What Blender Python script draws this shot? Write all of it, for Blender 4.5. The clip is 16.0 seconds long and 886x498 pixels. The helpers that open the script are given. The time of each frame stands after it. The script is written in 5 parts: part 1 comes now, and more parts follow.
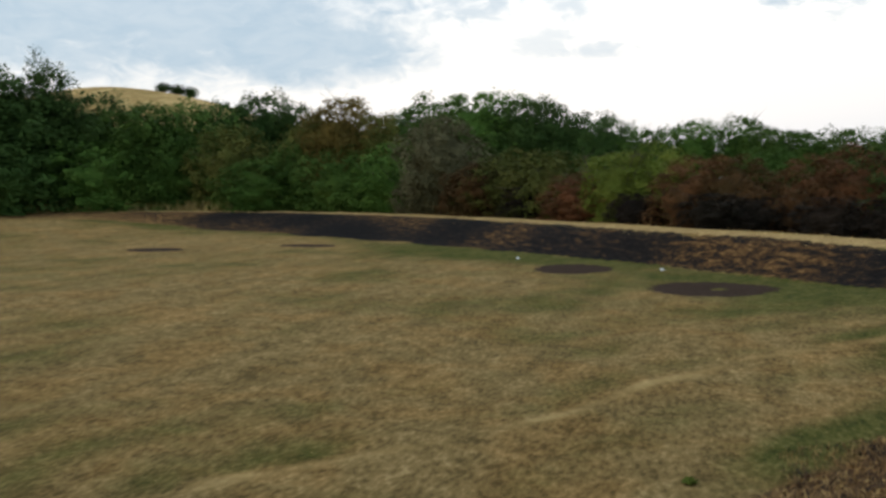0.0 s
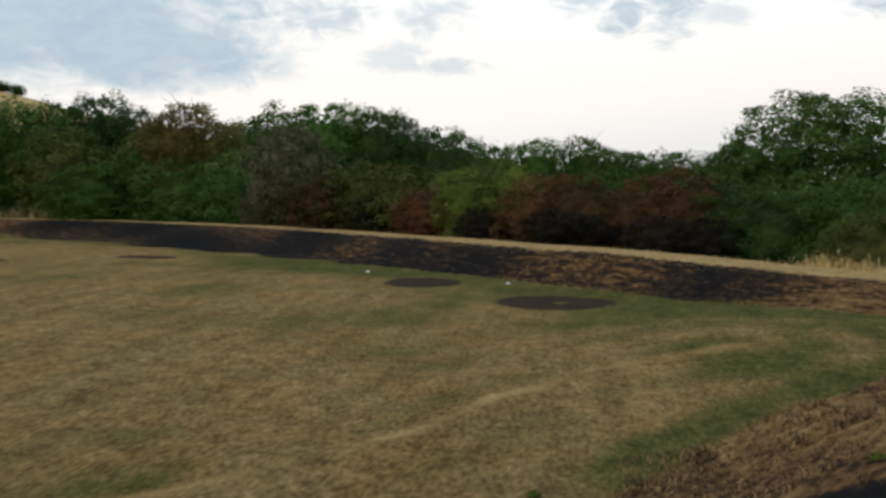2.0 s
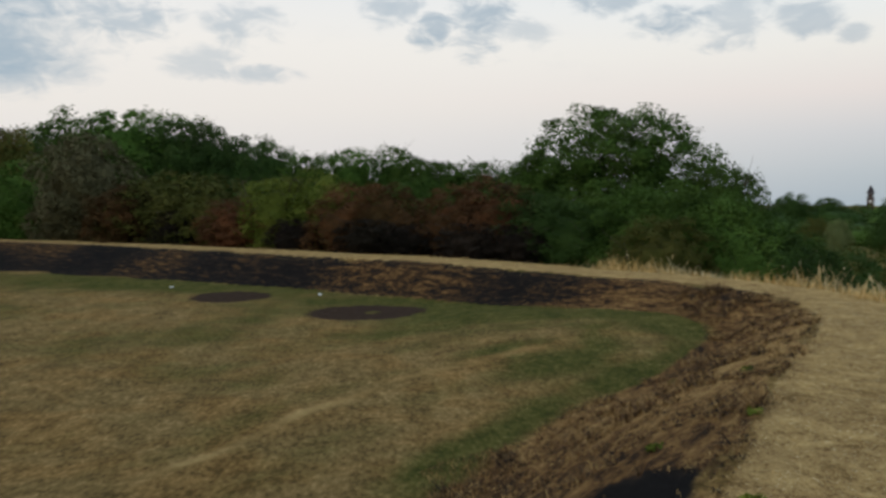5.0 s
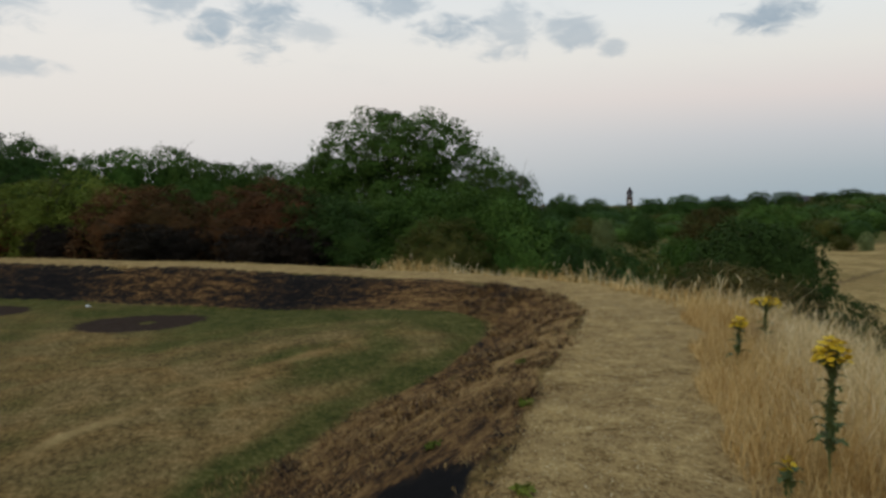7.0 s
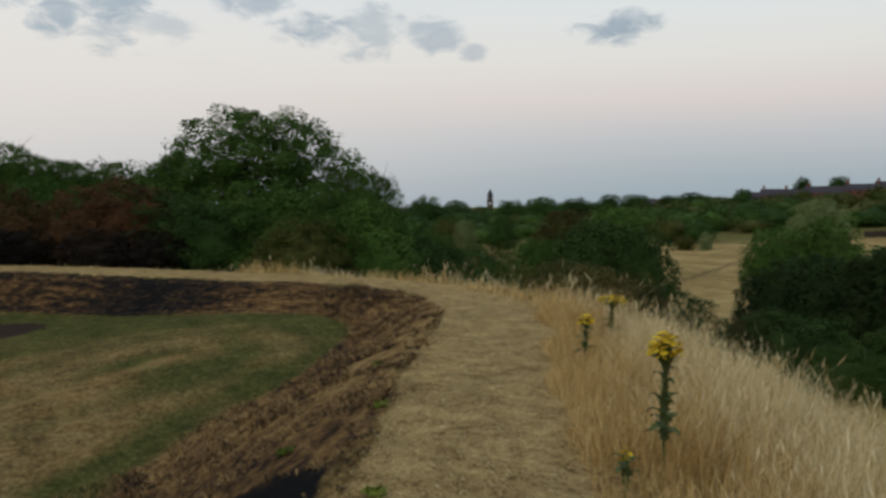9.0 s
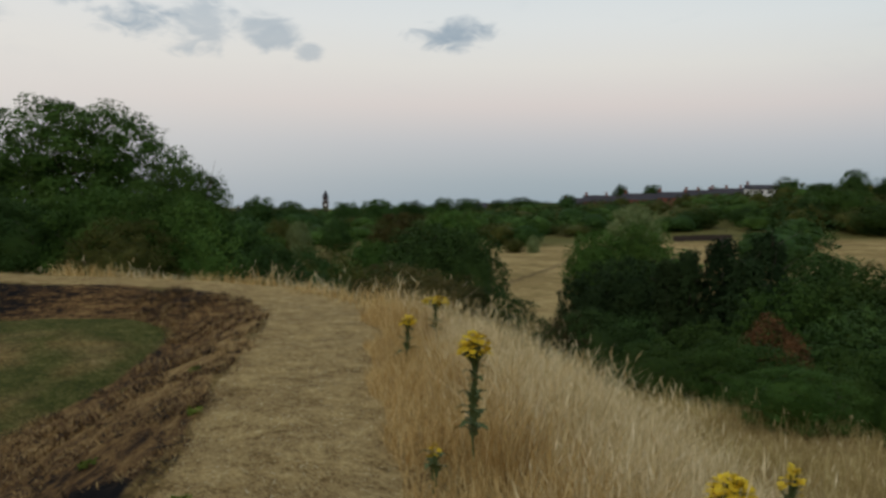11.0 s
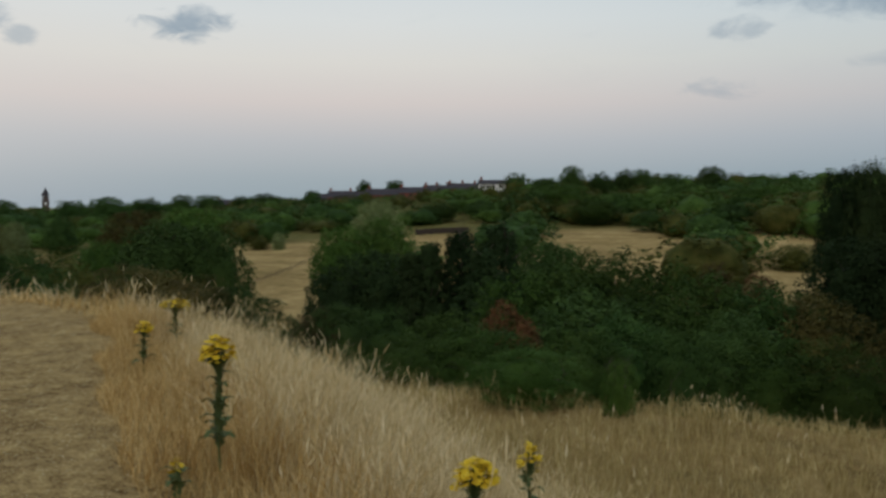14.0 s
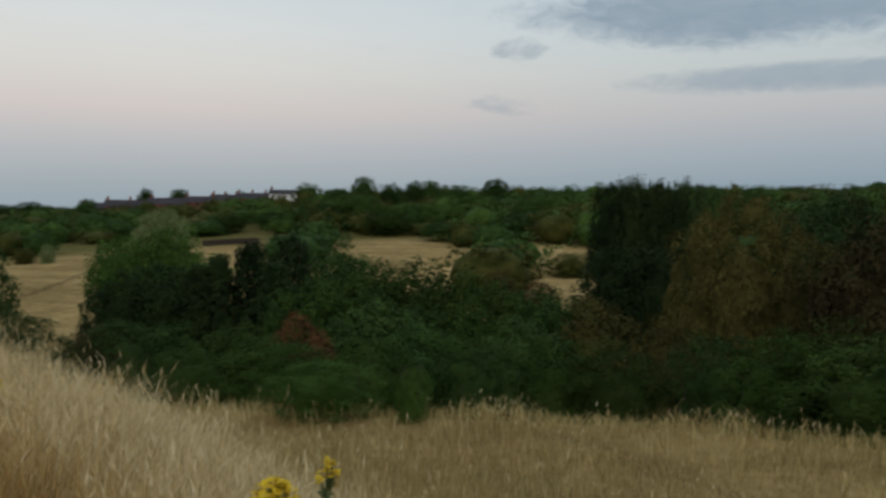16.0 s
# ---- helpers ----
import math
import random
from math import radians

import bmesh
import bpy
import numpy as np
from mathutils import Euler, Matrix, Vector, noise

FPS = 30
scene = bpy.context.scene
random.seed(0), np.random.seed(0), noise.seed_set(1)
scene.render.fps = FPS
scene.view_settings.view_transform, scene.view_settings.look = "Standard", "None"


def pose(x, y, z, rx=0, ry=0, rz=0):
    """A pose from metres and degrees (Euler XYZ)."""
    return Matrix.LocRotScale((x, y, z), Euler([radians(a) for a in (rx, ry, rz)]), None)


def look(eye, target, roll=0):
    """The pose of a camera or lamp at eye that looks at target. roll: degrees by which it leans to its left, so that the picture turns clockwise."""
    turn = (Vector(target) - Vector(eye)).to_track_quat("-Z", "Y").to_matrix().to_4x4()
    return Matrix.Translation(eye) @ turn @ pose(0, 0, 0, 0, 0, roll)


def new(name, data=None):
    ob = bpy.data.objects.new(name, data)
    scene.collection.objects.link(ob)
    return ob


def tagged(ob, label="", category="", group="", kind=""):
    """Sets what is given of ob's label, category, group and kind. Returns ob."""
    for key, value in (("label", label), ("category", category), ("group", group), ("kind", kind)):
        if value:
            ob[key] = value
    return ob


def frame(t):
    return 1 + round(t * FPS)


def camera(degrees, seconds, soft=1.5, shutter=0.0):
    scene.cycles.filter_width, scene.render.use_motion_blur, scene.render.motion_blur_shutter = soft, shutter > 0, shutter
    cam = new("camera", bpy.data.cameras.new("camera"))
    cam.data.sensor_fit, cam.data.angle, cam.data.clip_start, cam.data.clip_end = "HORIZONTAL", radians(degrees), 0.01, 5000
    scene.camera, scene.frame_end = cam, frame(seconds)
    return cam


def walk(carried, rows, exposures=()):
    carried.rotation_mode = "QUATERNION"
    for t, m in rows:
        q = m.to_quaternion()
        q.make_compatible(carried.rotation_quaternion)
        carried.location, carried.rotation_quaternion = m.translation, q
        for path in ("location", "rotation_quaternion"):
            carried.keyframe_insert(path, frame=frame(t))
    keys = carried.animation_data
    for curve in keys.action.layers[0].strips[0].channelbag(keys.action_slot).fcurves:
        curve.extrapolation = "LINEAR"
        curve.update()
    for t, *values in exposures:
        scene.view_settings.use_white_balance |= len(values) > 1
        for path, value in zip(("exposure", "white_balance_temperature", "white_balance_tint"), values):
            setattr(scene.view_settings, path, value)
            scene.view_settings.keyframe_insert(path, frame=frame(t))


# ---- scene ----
cam = camera(57.0, 16.0, soft=2.9, shutter=0.4)
walk(cam, [
    (0, pose(-0.049, 0.348, 1.538, 85.18, 0.48, 21.15)),
    (0.5, pose(-0.073, 0.369, 1.558, 85.01, 0.12, 18.33)),
    (1, pose(-0.086, 0.376, 1.570, 84.62, -0.30, 16.61)),
    (1.5, pose(-0.076, 0.403, 1.573, 85.02, -0.66, 14.08)),
    (2, pose(-0.063, 0.425, 1.580, 86.03, -0.77, 10.73)),
    (2.5, pose(-0.022, 0.476, 1.595, 86.30, -0.93, 7.94)),
    (3, pose(-0.031, 0.482, 1.592, 86.44, -0.56, 5.40)),
    (5.5, pose(0.114, 0.506, 1.608, 86.87, -0.03, -6.02)),
    (6, pose(0.140, 0.545, 1.597, 86.74, 0.35, -11.10)),
    (6.5, pose(0.169, 0.574, 1.601, 86.72, 0.53, -14.83)),
    (7, pose(0.196, 0.578, 1.604, 86.93, 0.21, -16.90)),
    (7.5, pose(0.215, 0.565, 1.607, 87.02, 0.10, -19.36)),
    (8, pose(0.238, 0.559, 1.606, 87.16, -0.08, -20.87)),
    (8.5, pose(0.261, 0.560, 1.606, 86.82, -0.09, -23.11)),
    (9, pose(0.274, 0.566, 1.604, 87.01, 0.02, -26.46)),
    (11.5, pose(0.396, 0.450, 1.608, 87.23, -0.26, -39.90)),
    (12, pose(0.426, 0.456, 1.608, 87.12, 0.56, -41.66)),
    (12.5, pose(0.431, 0.477, 1.611, 86.68, 0.48, -44.09)),
    (13, pose(0.420, 0.484, 1.614, 86.88, 0.76, -47.74)),
    (13.5, pose(0.416, 0.497, 1.617, 86.67, 0.46, -52.25)),
    (14, pose(0.424, 0.514, 1.612, 87.06, -0.01, -55.67)),
    (14.5, pose(0.408, 0.521, 1.612, 86.92, -0.25, -58.11)),
    (15, pose(0.419, 0.537, 1.606, 87.06, 0.09, -61.32)),
    (15.5, pose(0.413, 0.539, 1.609, 87.37, 0.02, -65.97)),
    (16, pose(0.416, 0.535, 1.627, 87.80, -0.13, -70.16)),
], exposures=[(0, 0.44), (3, 0.17), (6, -0.08), (9, -0.18), (12.5, -0.25), (16, -0.3)])


# ---- node helpers ----
class Nodes:
    """Short calls for building a node tree."""

    def __init__(self, tree):
        self.tree = tree
        tree.nodes.clear()

    def add(self, kind, **values):
        node = self.tree.nodes.new(kind)
        for key, value in values.items():
            setattr(node, key, value)
        return node

    def put(self, socket, value):
        if isinstance(value, bpy.types.NodeSocket):
            self.tree.links.new(value, socket)
        elif value is not None:
            socket.default_value = value

    def math(self, op, a, b=None, c=None, clamp=False):
        node = self.add("ShaderNodeMath", operation=op, use_clamp=clamp)
        for socket, value in zip(node.inputs, (a, b, c)):
            self.put(socket, value)
        return node.outputs[0]

    def mix(self, f, a, b, blend="MIX"):
        node = self.add("ShaderNodeMix", data_type="RGBA", blend_type=blend)
        self.put(node.inputs["Factor"], f)
        for socket, value in ((node.inputs[6], a), (node.inputs[7], b)):
            self.put(socket, (*value, 1) if isinstance(value, tuple) and len(value) == 3 else value)
        return node.outputs[2]

    def noise(self, vector, scale, detail=3.0, rough=0.55, warp=0.0):
        node = self.add("ShaderNodeTexNoise")
        self.put(node.inputs["Vector"], vector)
        node.inputs["Scale"].default_value, node.inputs["Detail"].default_value = scale, detail
        node.inputs["Roughness"].default_value, node.inputs["Distortion"].default_value = rough, warp
        return node.outputs[0]

    def step(self, value, lo, hi, a=0.0, b=1.0):
        node = self.add("ShaderNodeMapRange", interpolation_type="SMOOTHSTEP")
        for socket, v in zip(node.inputs, (value, lo, hi, a, b)):
            self.put(socket, v)
        return node.outputs[0]

    def ramp(self, f, stops):
        node = self.add("ShaderNodeValToRGB")
        self.put(node.inputs[0], f)
        while len(node.color_ramp.elements) < len(stops):
            node.color_ramp.elements.new(0.5)
        for e, (p, c) in zip(node.color_ramp.elements, stops):
            e.position, e.color = p, (*c, 1)
        return node.outputs[0]

    def mapped(self, vector, scale=(1, 1, 1), turn=(0, 0, 0)):
        node = self.add("ShaderNodeMapping")
        self.put(node.inputs["Vector"], vector)
        node.inputs["Scale"].default_value, node.inputs["Rotation"].default_value = scale, turn
        return node.outputs[0]


# ---- sky after sunset, with thin broken cloud ----
world = bpy.data.worlds.new("dusk_sky")
scene.world = world
world.use_nodes = True
N = Nodes(world.node_tree)
way = N.add("ShaderNodeTexCoord").outputs["Generated"]
sep = N.add("ShaderNodeSeparateXYZ")
N.put(sep.inputs[0], way)
az = N.math("MULTIPLY", N.math("ARCTAN2", sep.outputs[0], sep.outputs[1]), 57.2958)
el = N.math("MULTIPLY", N.math("ARCSINE", sep.outputs[2]), 57.2958)
up = N.math("DIVIDE", el, 90.0, clamp=True)
# bright side towards the set sun, cool side with the pink band opposite
warm_side = N.ramp(up, [(0, (0.66, 0.66, 0.70)), (0.025, (0.80, 0.77, 0.77)), (0.07, (0.88, 0.84, 0.80)), (0.12, (0.92, 0.89, 0.85)),
                        (0.2, (0.82, 0.87, 0.92)), (1, (0.50, 0.62, 0.78))])
cool_side = N.ramp(up, [(0, (0.36, 0.46, 0.52)), (0.022, (0.41, 0.50, 0.56)), (0.05, (0.57, 0.60, 0.645)), (0.08, (0.79, 0.72, 0.705)), (0.11, (0.86, 0.84, 0.80)), (0.14, (0.85, 0.88, 0.88)),
                        (0.2, (0.74, 0.84, 0.91)), (1, (0.50, 0.62, 0.78))])
turn = N.math("COSINE", N.math("MULTIPLY", N.math("SUBTRACT", az, -60.0), 0.0174533))
base = N.mix(N.step(turn, -0.35, 0.85), cool_side, warm_side)
base = N.mix(N.step(az, 48.0, 100.0), base, N.mix(1.0, base, (0.76, 0.85, 0.91), "MULTIPLY"))
flat = N.add("ShaderNodeCombineXYZ")
N.put(flat.inputs[0], N.math("MULTIPLY", az, 0.06))
N.put(flat.inputs[1], N.math("MULTIPLY", el, 0.16))
billow = N.math("SUBTRACT", N.noise(flat.outputs[0], 2.2, 5.0, 0.6, 0.4), 0.5)
fine_flat = N.add("ShaderNodeCombineXYZ")
N.put(fine_flat.inputs[0], N.math("MULTIPLY", az, 0.30))
N.put(fine_flat.inputs[1], N.math("MULTIPLY", el, 0.62))
ragged = N.math("SUBTRACT", N.noise(fine_flat.outputs[0], 1.5, 6.0, 0.62, 0.8), 0.5)
cloud = None
# azimuth, elevation, half width, half height, density
for a, e, w, h, d in [(-43, 11.6, 21, 5.6, 1.0), (-31, 9.0, 9.5, 2.7, 1.0), (-19.5, 11.8, 3.2, 1.3, 0.8), (-14.5, 9.2, 2.2, 0.9, 0.5), (-11.2, 12.0, 2.4, 1.2, 0.6),
                      (-10.6, 8.6, 2.6, 0.5, 0.6), (-1.5, 13.3, 1.8, 1.2, 0.7), (1.3, 11.7, 1.5, 1.0, 0.9), (4.6, 12.4, 2.0, 2.2, 0.9), (7.8, 11.6, 1.8, 0.9, 0.5),
                      (12.8, 13.8, 2.4, 1.0, 0.8), (17.4, 11.8, 2.6, 0.9, 0.9), (21.4, 11.8, 2.2, 1.4, 0.6), (21.0, 10.3, 1.8, 0.5, 0.8), (25.8, 11.6, 1.6, 1.0, 0.7),
                      (28.6, 10.4, 0.9, 0.5, 0.6), (38.6, 12.0, 2.6, 0.9, 1.0), (91, 13.6, 14, 2.3, 1.0), (95, 9.0, 10.5, 0.9, 0.7), (74.2, 7.7, 2.6, 0.6, 0.5),
                      (75.5, 11.6, 1.6, 0.6, 0.6), (120, 14, 25, 5, 0.8), (-90, 16, 26, 6, 0.9), (10, 26, 22, 5, 0.7), (70, 30, 24, 7, 0.7), (-40, 34, 30, 8, 0.7)]:
    p = N.math("POWER", N.math("DIVIDE", N.math("SUBTRACT", az, float(a)), w * (1.4 if w < 9 else 1.0)), 2.0)
    q = N.math("POWER", N.math("DIVIDE", N.math("SUBTRACT", el, float(e)), h * (1.5 if w < 9 else 1.0)), 2.0)
    r = N.math("SUBTRACT", 1.0, N.math("ADD", p, q))
    r = N.math("ADD", N.math("ADD", r, N.math("MULTIPLY", billow, 2.2 if w < 9 else 0.9)), N.math("MULTIPLY", ragged, 2.8 if w < 9 else 1.7))
    r = N.math("MULTIPLY", N.step(r, 0.0 if w < 9 else -0.6, 1.15 if w < 9 else 0.75), d * (0.95 if w < 9 else 1.0))
    cloud = r if cloud is None else N.math("MAXIMUM", cloud, r)
wisps = N.math("MULTIPLY", N.step(billow, 0.05, 0.35), N.step(el, 5.0, 16.0, 0.0, 0.25))
cloud = N.math("MAXIMUM", cloud, wisps)
shade = N.noise(flat.outputs[0], 5.0, 5.0, 0.6, 0.6)
grey = N.mix(N.step(turn, -0.35, 0.85), (0.31, 0.405, 0.505), (0.36, 0.465, 0.56))
seen = N.mix(N.math("MULTIPLY", cloud, N.step(shade, 0.2, 0.75, 1.0, 0.8)), base, grey)
nishita = N.add("ShaderNodeTexSky", sky_type="NISHITA", sun_disc=False, sun_elevation=radians(2), sun_rotation=radians(-120))
glow = N.mix(1.0, seen, N.mix(0.015, (0, 0, 0), nishita.outputs[0]), "ADD")
back = N.add("ShaderNodeBackground")
N.put(back.inputs[0], glow)
back.inputs[1].default_value = 0.95
N.put(N.add("ShaderNodeOutputWorld").inputs[0], back.outputs[0])

lamp = bpy.data.lights.new("dusk_glow", "SUN")
lamp.energy, lamp.angle, lamp.color = 0.42, radians(40), (1.0, 0.93, 0.82)
new("sun", lamp).matrix_world = look((-60, -35, 60), (0, 0, 0))


# ---- materials ----
def material(name):
    m = bpy.data.materials.new(name)
    m.use_nodes = True
    return m, Nodes(m.node_tree)


def finish(n, colour, rough=0.8, bump=None, strength=0.3, distance=0.02, through_light=0.0, spec=0.2):
    shader = n.add("ShaderNodeBsdfPrincipled")
    n.put(shader.inputs["Base Color"], (*colour, 1) if isinstance(colour, tuple) else colour)
    n.put(shader.inputs["Roughness"], rough)
    shader.inputs["Specular IOR Level"].default_value = spec
    if bump is not None:
        b = n.add("ShaderNodeBump")
        b.inputs["Strength"].default_value, b.inputs["Distance"].default_value = strength, distance
        n.put(b.inputs["Height"], bump)
        n.put(shader.inputs["Normal"], b.outputs[0])
    result = shader.outputs[0]
    if through_light:
        glow_through = n.add("ShaderNodeBsdfTranslucent")
        n.put(glow_through.inputs[0], colour)
        both = n.add("ShaderNodeMixShader")
        both.inputs[0].default_value = through_light
        n.put(both.inputs[1], result)
        n.put(both.inputs[2], glow_through.outputs[0])
        result = both.outputs[0]
    n.put(n.add("ShaderNodeOutputMaterial").inputs[0], result)


def leafy(name, stops, patch=0.35):
    """Foliage: leaves differ one by one, sprays and whole plants differ a little too."""
    m, n = material(name)
    island = n.add("ShaderNodeNewGeometry").outputs["Random Per Island"]
    whole = n.add("ShaderNodeObjectInfo").outputs["Random"]
    place = n.add("ShaderNodeNewGeometry").outputs["Position"]
    spray = n.noise(place, 0.7, 2.0)
    f = n.math("ADD", n.math("MULTIPLY", island, 0.2), n.math("MULTIPLY", spray, 1.0))
    colour = n.ramp(n.math("SUBTRACT", f, 0.1), stops)
    light = n.math("ADD", n.math("MULTIPLY", whole, 0.75), 0.86)
    tone = n.add("ShaderNodeCombineColor")
    for socket in tone.inputs[:3]:
        n.put(socket, light)
    colour = n.mix(1.0, colour, tone.outputs[0], "MULTIPLY")
    colour = n.mix(n.math("MULTIPLY", n.math("FRACT", n.math("MULTIPLY", whole, 7.3)), patch), colour, (0.055, 0.055, 0.016), "MIX")
    finish(n, colour, 0.8, through_light=0.15, spec=0.05)
    return m


LEAF_DARK = leafy("dark_green_leaves", [(0.1, (0.0144, 0.0311, 0.0094)), (0.5, (0.0312, 0.0638, 0.0151)), (0.9, (0.0576, 0.0974, 0.0230))], 0.2)
LEAF_GREEN = leafy("green_leaves", [(0.1, (0.0208, 0.0462, 0.0094)), (0.5, (0.0464, 0.0924, 0.0166)), (0.9, (0.0888, 0.1436, 0.0288))], 0.2)
# LEAF_GREEN darkened by almost half: the valley's shade put into its leaf colour
LEAF_SHADED = leafy("deep_green_leaves", [(0.1, (0.0116, 0.0252, 0.0052)), (0.5, (0.0268, 0.0512, 0.0094)), (0.9, (0.0520, 0.0810, 0.0164))], 0.2)
LEAF_YELLOW = leafy("yellow_green_leaves", [(0.1, (0.040, 0.058, 0.010)), (0.5, (0.090, 0.115, 0.018)), (0.9, (0.160, 0.170, 0.032))], 0.1)
LEAF_OLIVE = leafy("olive_leaves", [(0.1, (0.0336, 0.0428, 0.0108)), (0.5, (0.0784, 0.0857, 0.0194)), (0.9, (0.1456, 0.1277, 0.0338))], 0.2)
LEAF_TAWNY = leafy("tawny_leaves", [(0.1, (0.0520, 0.0428, 0.0115)), (0.5, (0.1304, 0.0941, 0.0230)), (0.9, (0.2240, 0.1537, 0.0418))], 0.2)
LEAF_GREY = leafy("grey_green_leaves", [(0.1, (0.0520, 0.0512, 0.0259)), (0.5, (0.1096, 0.1025, 0.0511)), (0.9, (0.1872, 0.1688, 0.0907))], 0.1)
LEAF_RUST = leafy("scorched_rust_leaves", [(0.1, (0.022, 0.014, 0.008)), (0.42, (0.060, 0.030, 0.014)), (0.9, (0.155, 0.058, 0.024))], 0.4)
LEAF_BROWN = leafy("dull_brown_leaves", [(0.1, (0.018, 0.014, 0.008)), (0.5, (0.050, 0.034, 0.016)), (0.9, (0.092, 0.062, 0.028))], 0.3)
LEAF_CHAR = leafy("charred_twigs", [(0.1, (0.008, 0.007, 0.006)), (0.5, (0.018, 0.014, 0.011)), (0.9, (0.045, 0.028, 0.018))], 0.1)
LEAF_BRONZE = leafy("bronze_olive_leaves", [(0.1, (0.030, 0.030, 0.009)), (0.5, (0.070, 0.060, 0.017)), (0.9, (0.125, 0.100, 0.028))], 0.1)
LEAF_PALE = leafy("pale_willow_leaves", [(0.1, (0.0784, 0.0974, 0.0382)), (0.5, (0.1352, 0.1638, 0.0641)), (0.9, (0.2080, 0.2360, 0.0986))], 0.1)
LEAF_PINE = leafy("pine_needles", [(0.1, (0.0080, 0.0168, 0.0058)), (0.5, (0.0184, 0.0344, 0.0115)), (0.9, (0.0336, 0.0529, 0.0166))], 0.15)


def barky():
    m, n = material("bark")
    place = n.add("ShaderNodeTexCoord").outputs["Object"]
    g = n.noise(n.mapped(place, (6, 6, 1.2)), 6.0, 4.0)
    finish(n, n.ramp(g, [(0.3, (0.035, 0.026, 0.019)), (0.7, (0.13, 0.10, 0.075))]), 0.9, g, 0.6, 0.03)
    return m


BARK = barky()


def strawy(name, stops, through_light=0.25, patches=0.8, mixed=0.55):
    m, n = material(name)
    geo = n.add("ShaderNodeNewGeometry")
    tone = n.noise(geo.outputs["Position"], patches, 3.0)
    f = n.math("ADD", n.math("MULTIPLY", geo.outputs["Random Per Island"], 1.15 - mixed), n.math("MULTIPLY", tone, mixed))
    finish(n, n.ramp(f, stops), 0.75, through_light=through_light)
    return m


STRAW_TALL = strawy("dry_tall_grass", [(0.15, (0.246, 0.14, 0.040)), (0.4, (0.460, 0.285, 0.094)), (0.65, (0.621, 0.425, 0.164)), (0.95, (0.770, 0.58, 0.272))], mixed=0.36)
STRAW_OLIVE = strawy("dull_meadow_grass", [(0.25, (0.185, 0.130, 0.040)), (0.5, (0.390, 0.290, 0.108)), (0.8, (0.620, 0.495, 0.230))], patches=0.6, mixed=0.65)
STRAW_PALE = strawy("bleached_grass", [(0.2, (0.37, 0.26, 0.105)), (0.5, (0.66, 0.51, 0.255)), (0.95, (0.84, 0.70, 0.43))], mixed=0.36)
SINGED = strawy("singed_stubble", [(0.42, (0.012, 0.010, 0.008)), (0.52, (0.080, 0.040, 0.015)), (0.62, (0.20, 0.106, 0.037)), (0.76, (0.47, 0.30, 0.112))], 0.15, 4.5, 0.8)
STUBBLE = strawy("scorched_stubble", [(0.2, (0.014, 0.011, 0.008)), (0.45, (0.055, 0.034, 0.018)), (0.65, (0.13, 0.078, 0.034)), (0.9, (0.26, 0.165, 0.07))], 0.1)
TURF = strawy("mown_turf", [(0.2, (0.102, 0.105, 0.025)), (0.45, (0.235, 0.16, 0.055)), (0.9, (0.408, 0.28, 0.111))], 0.15)


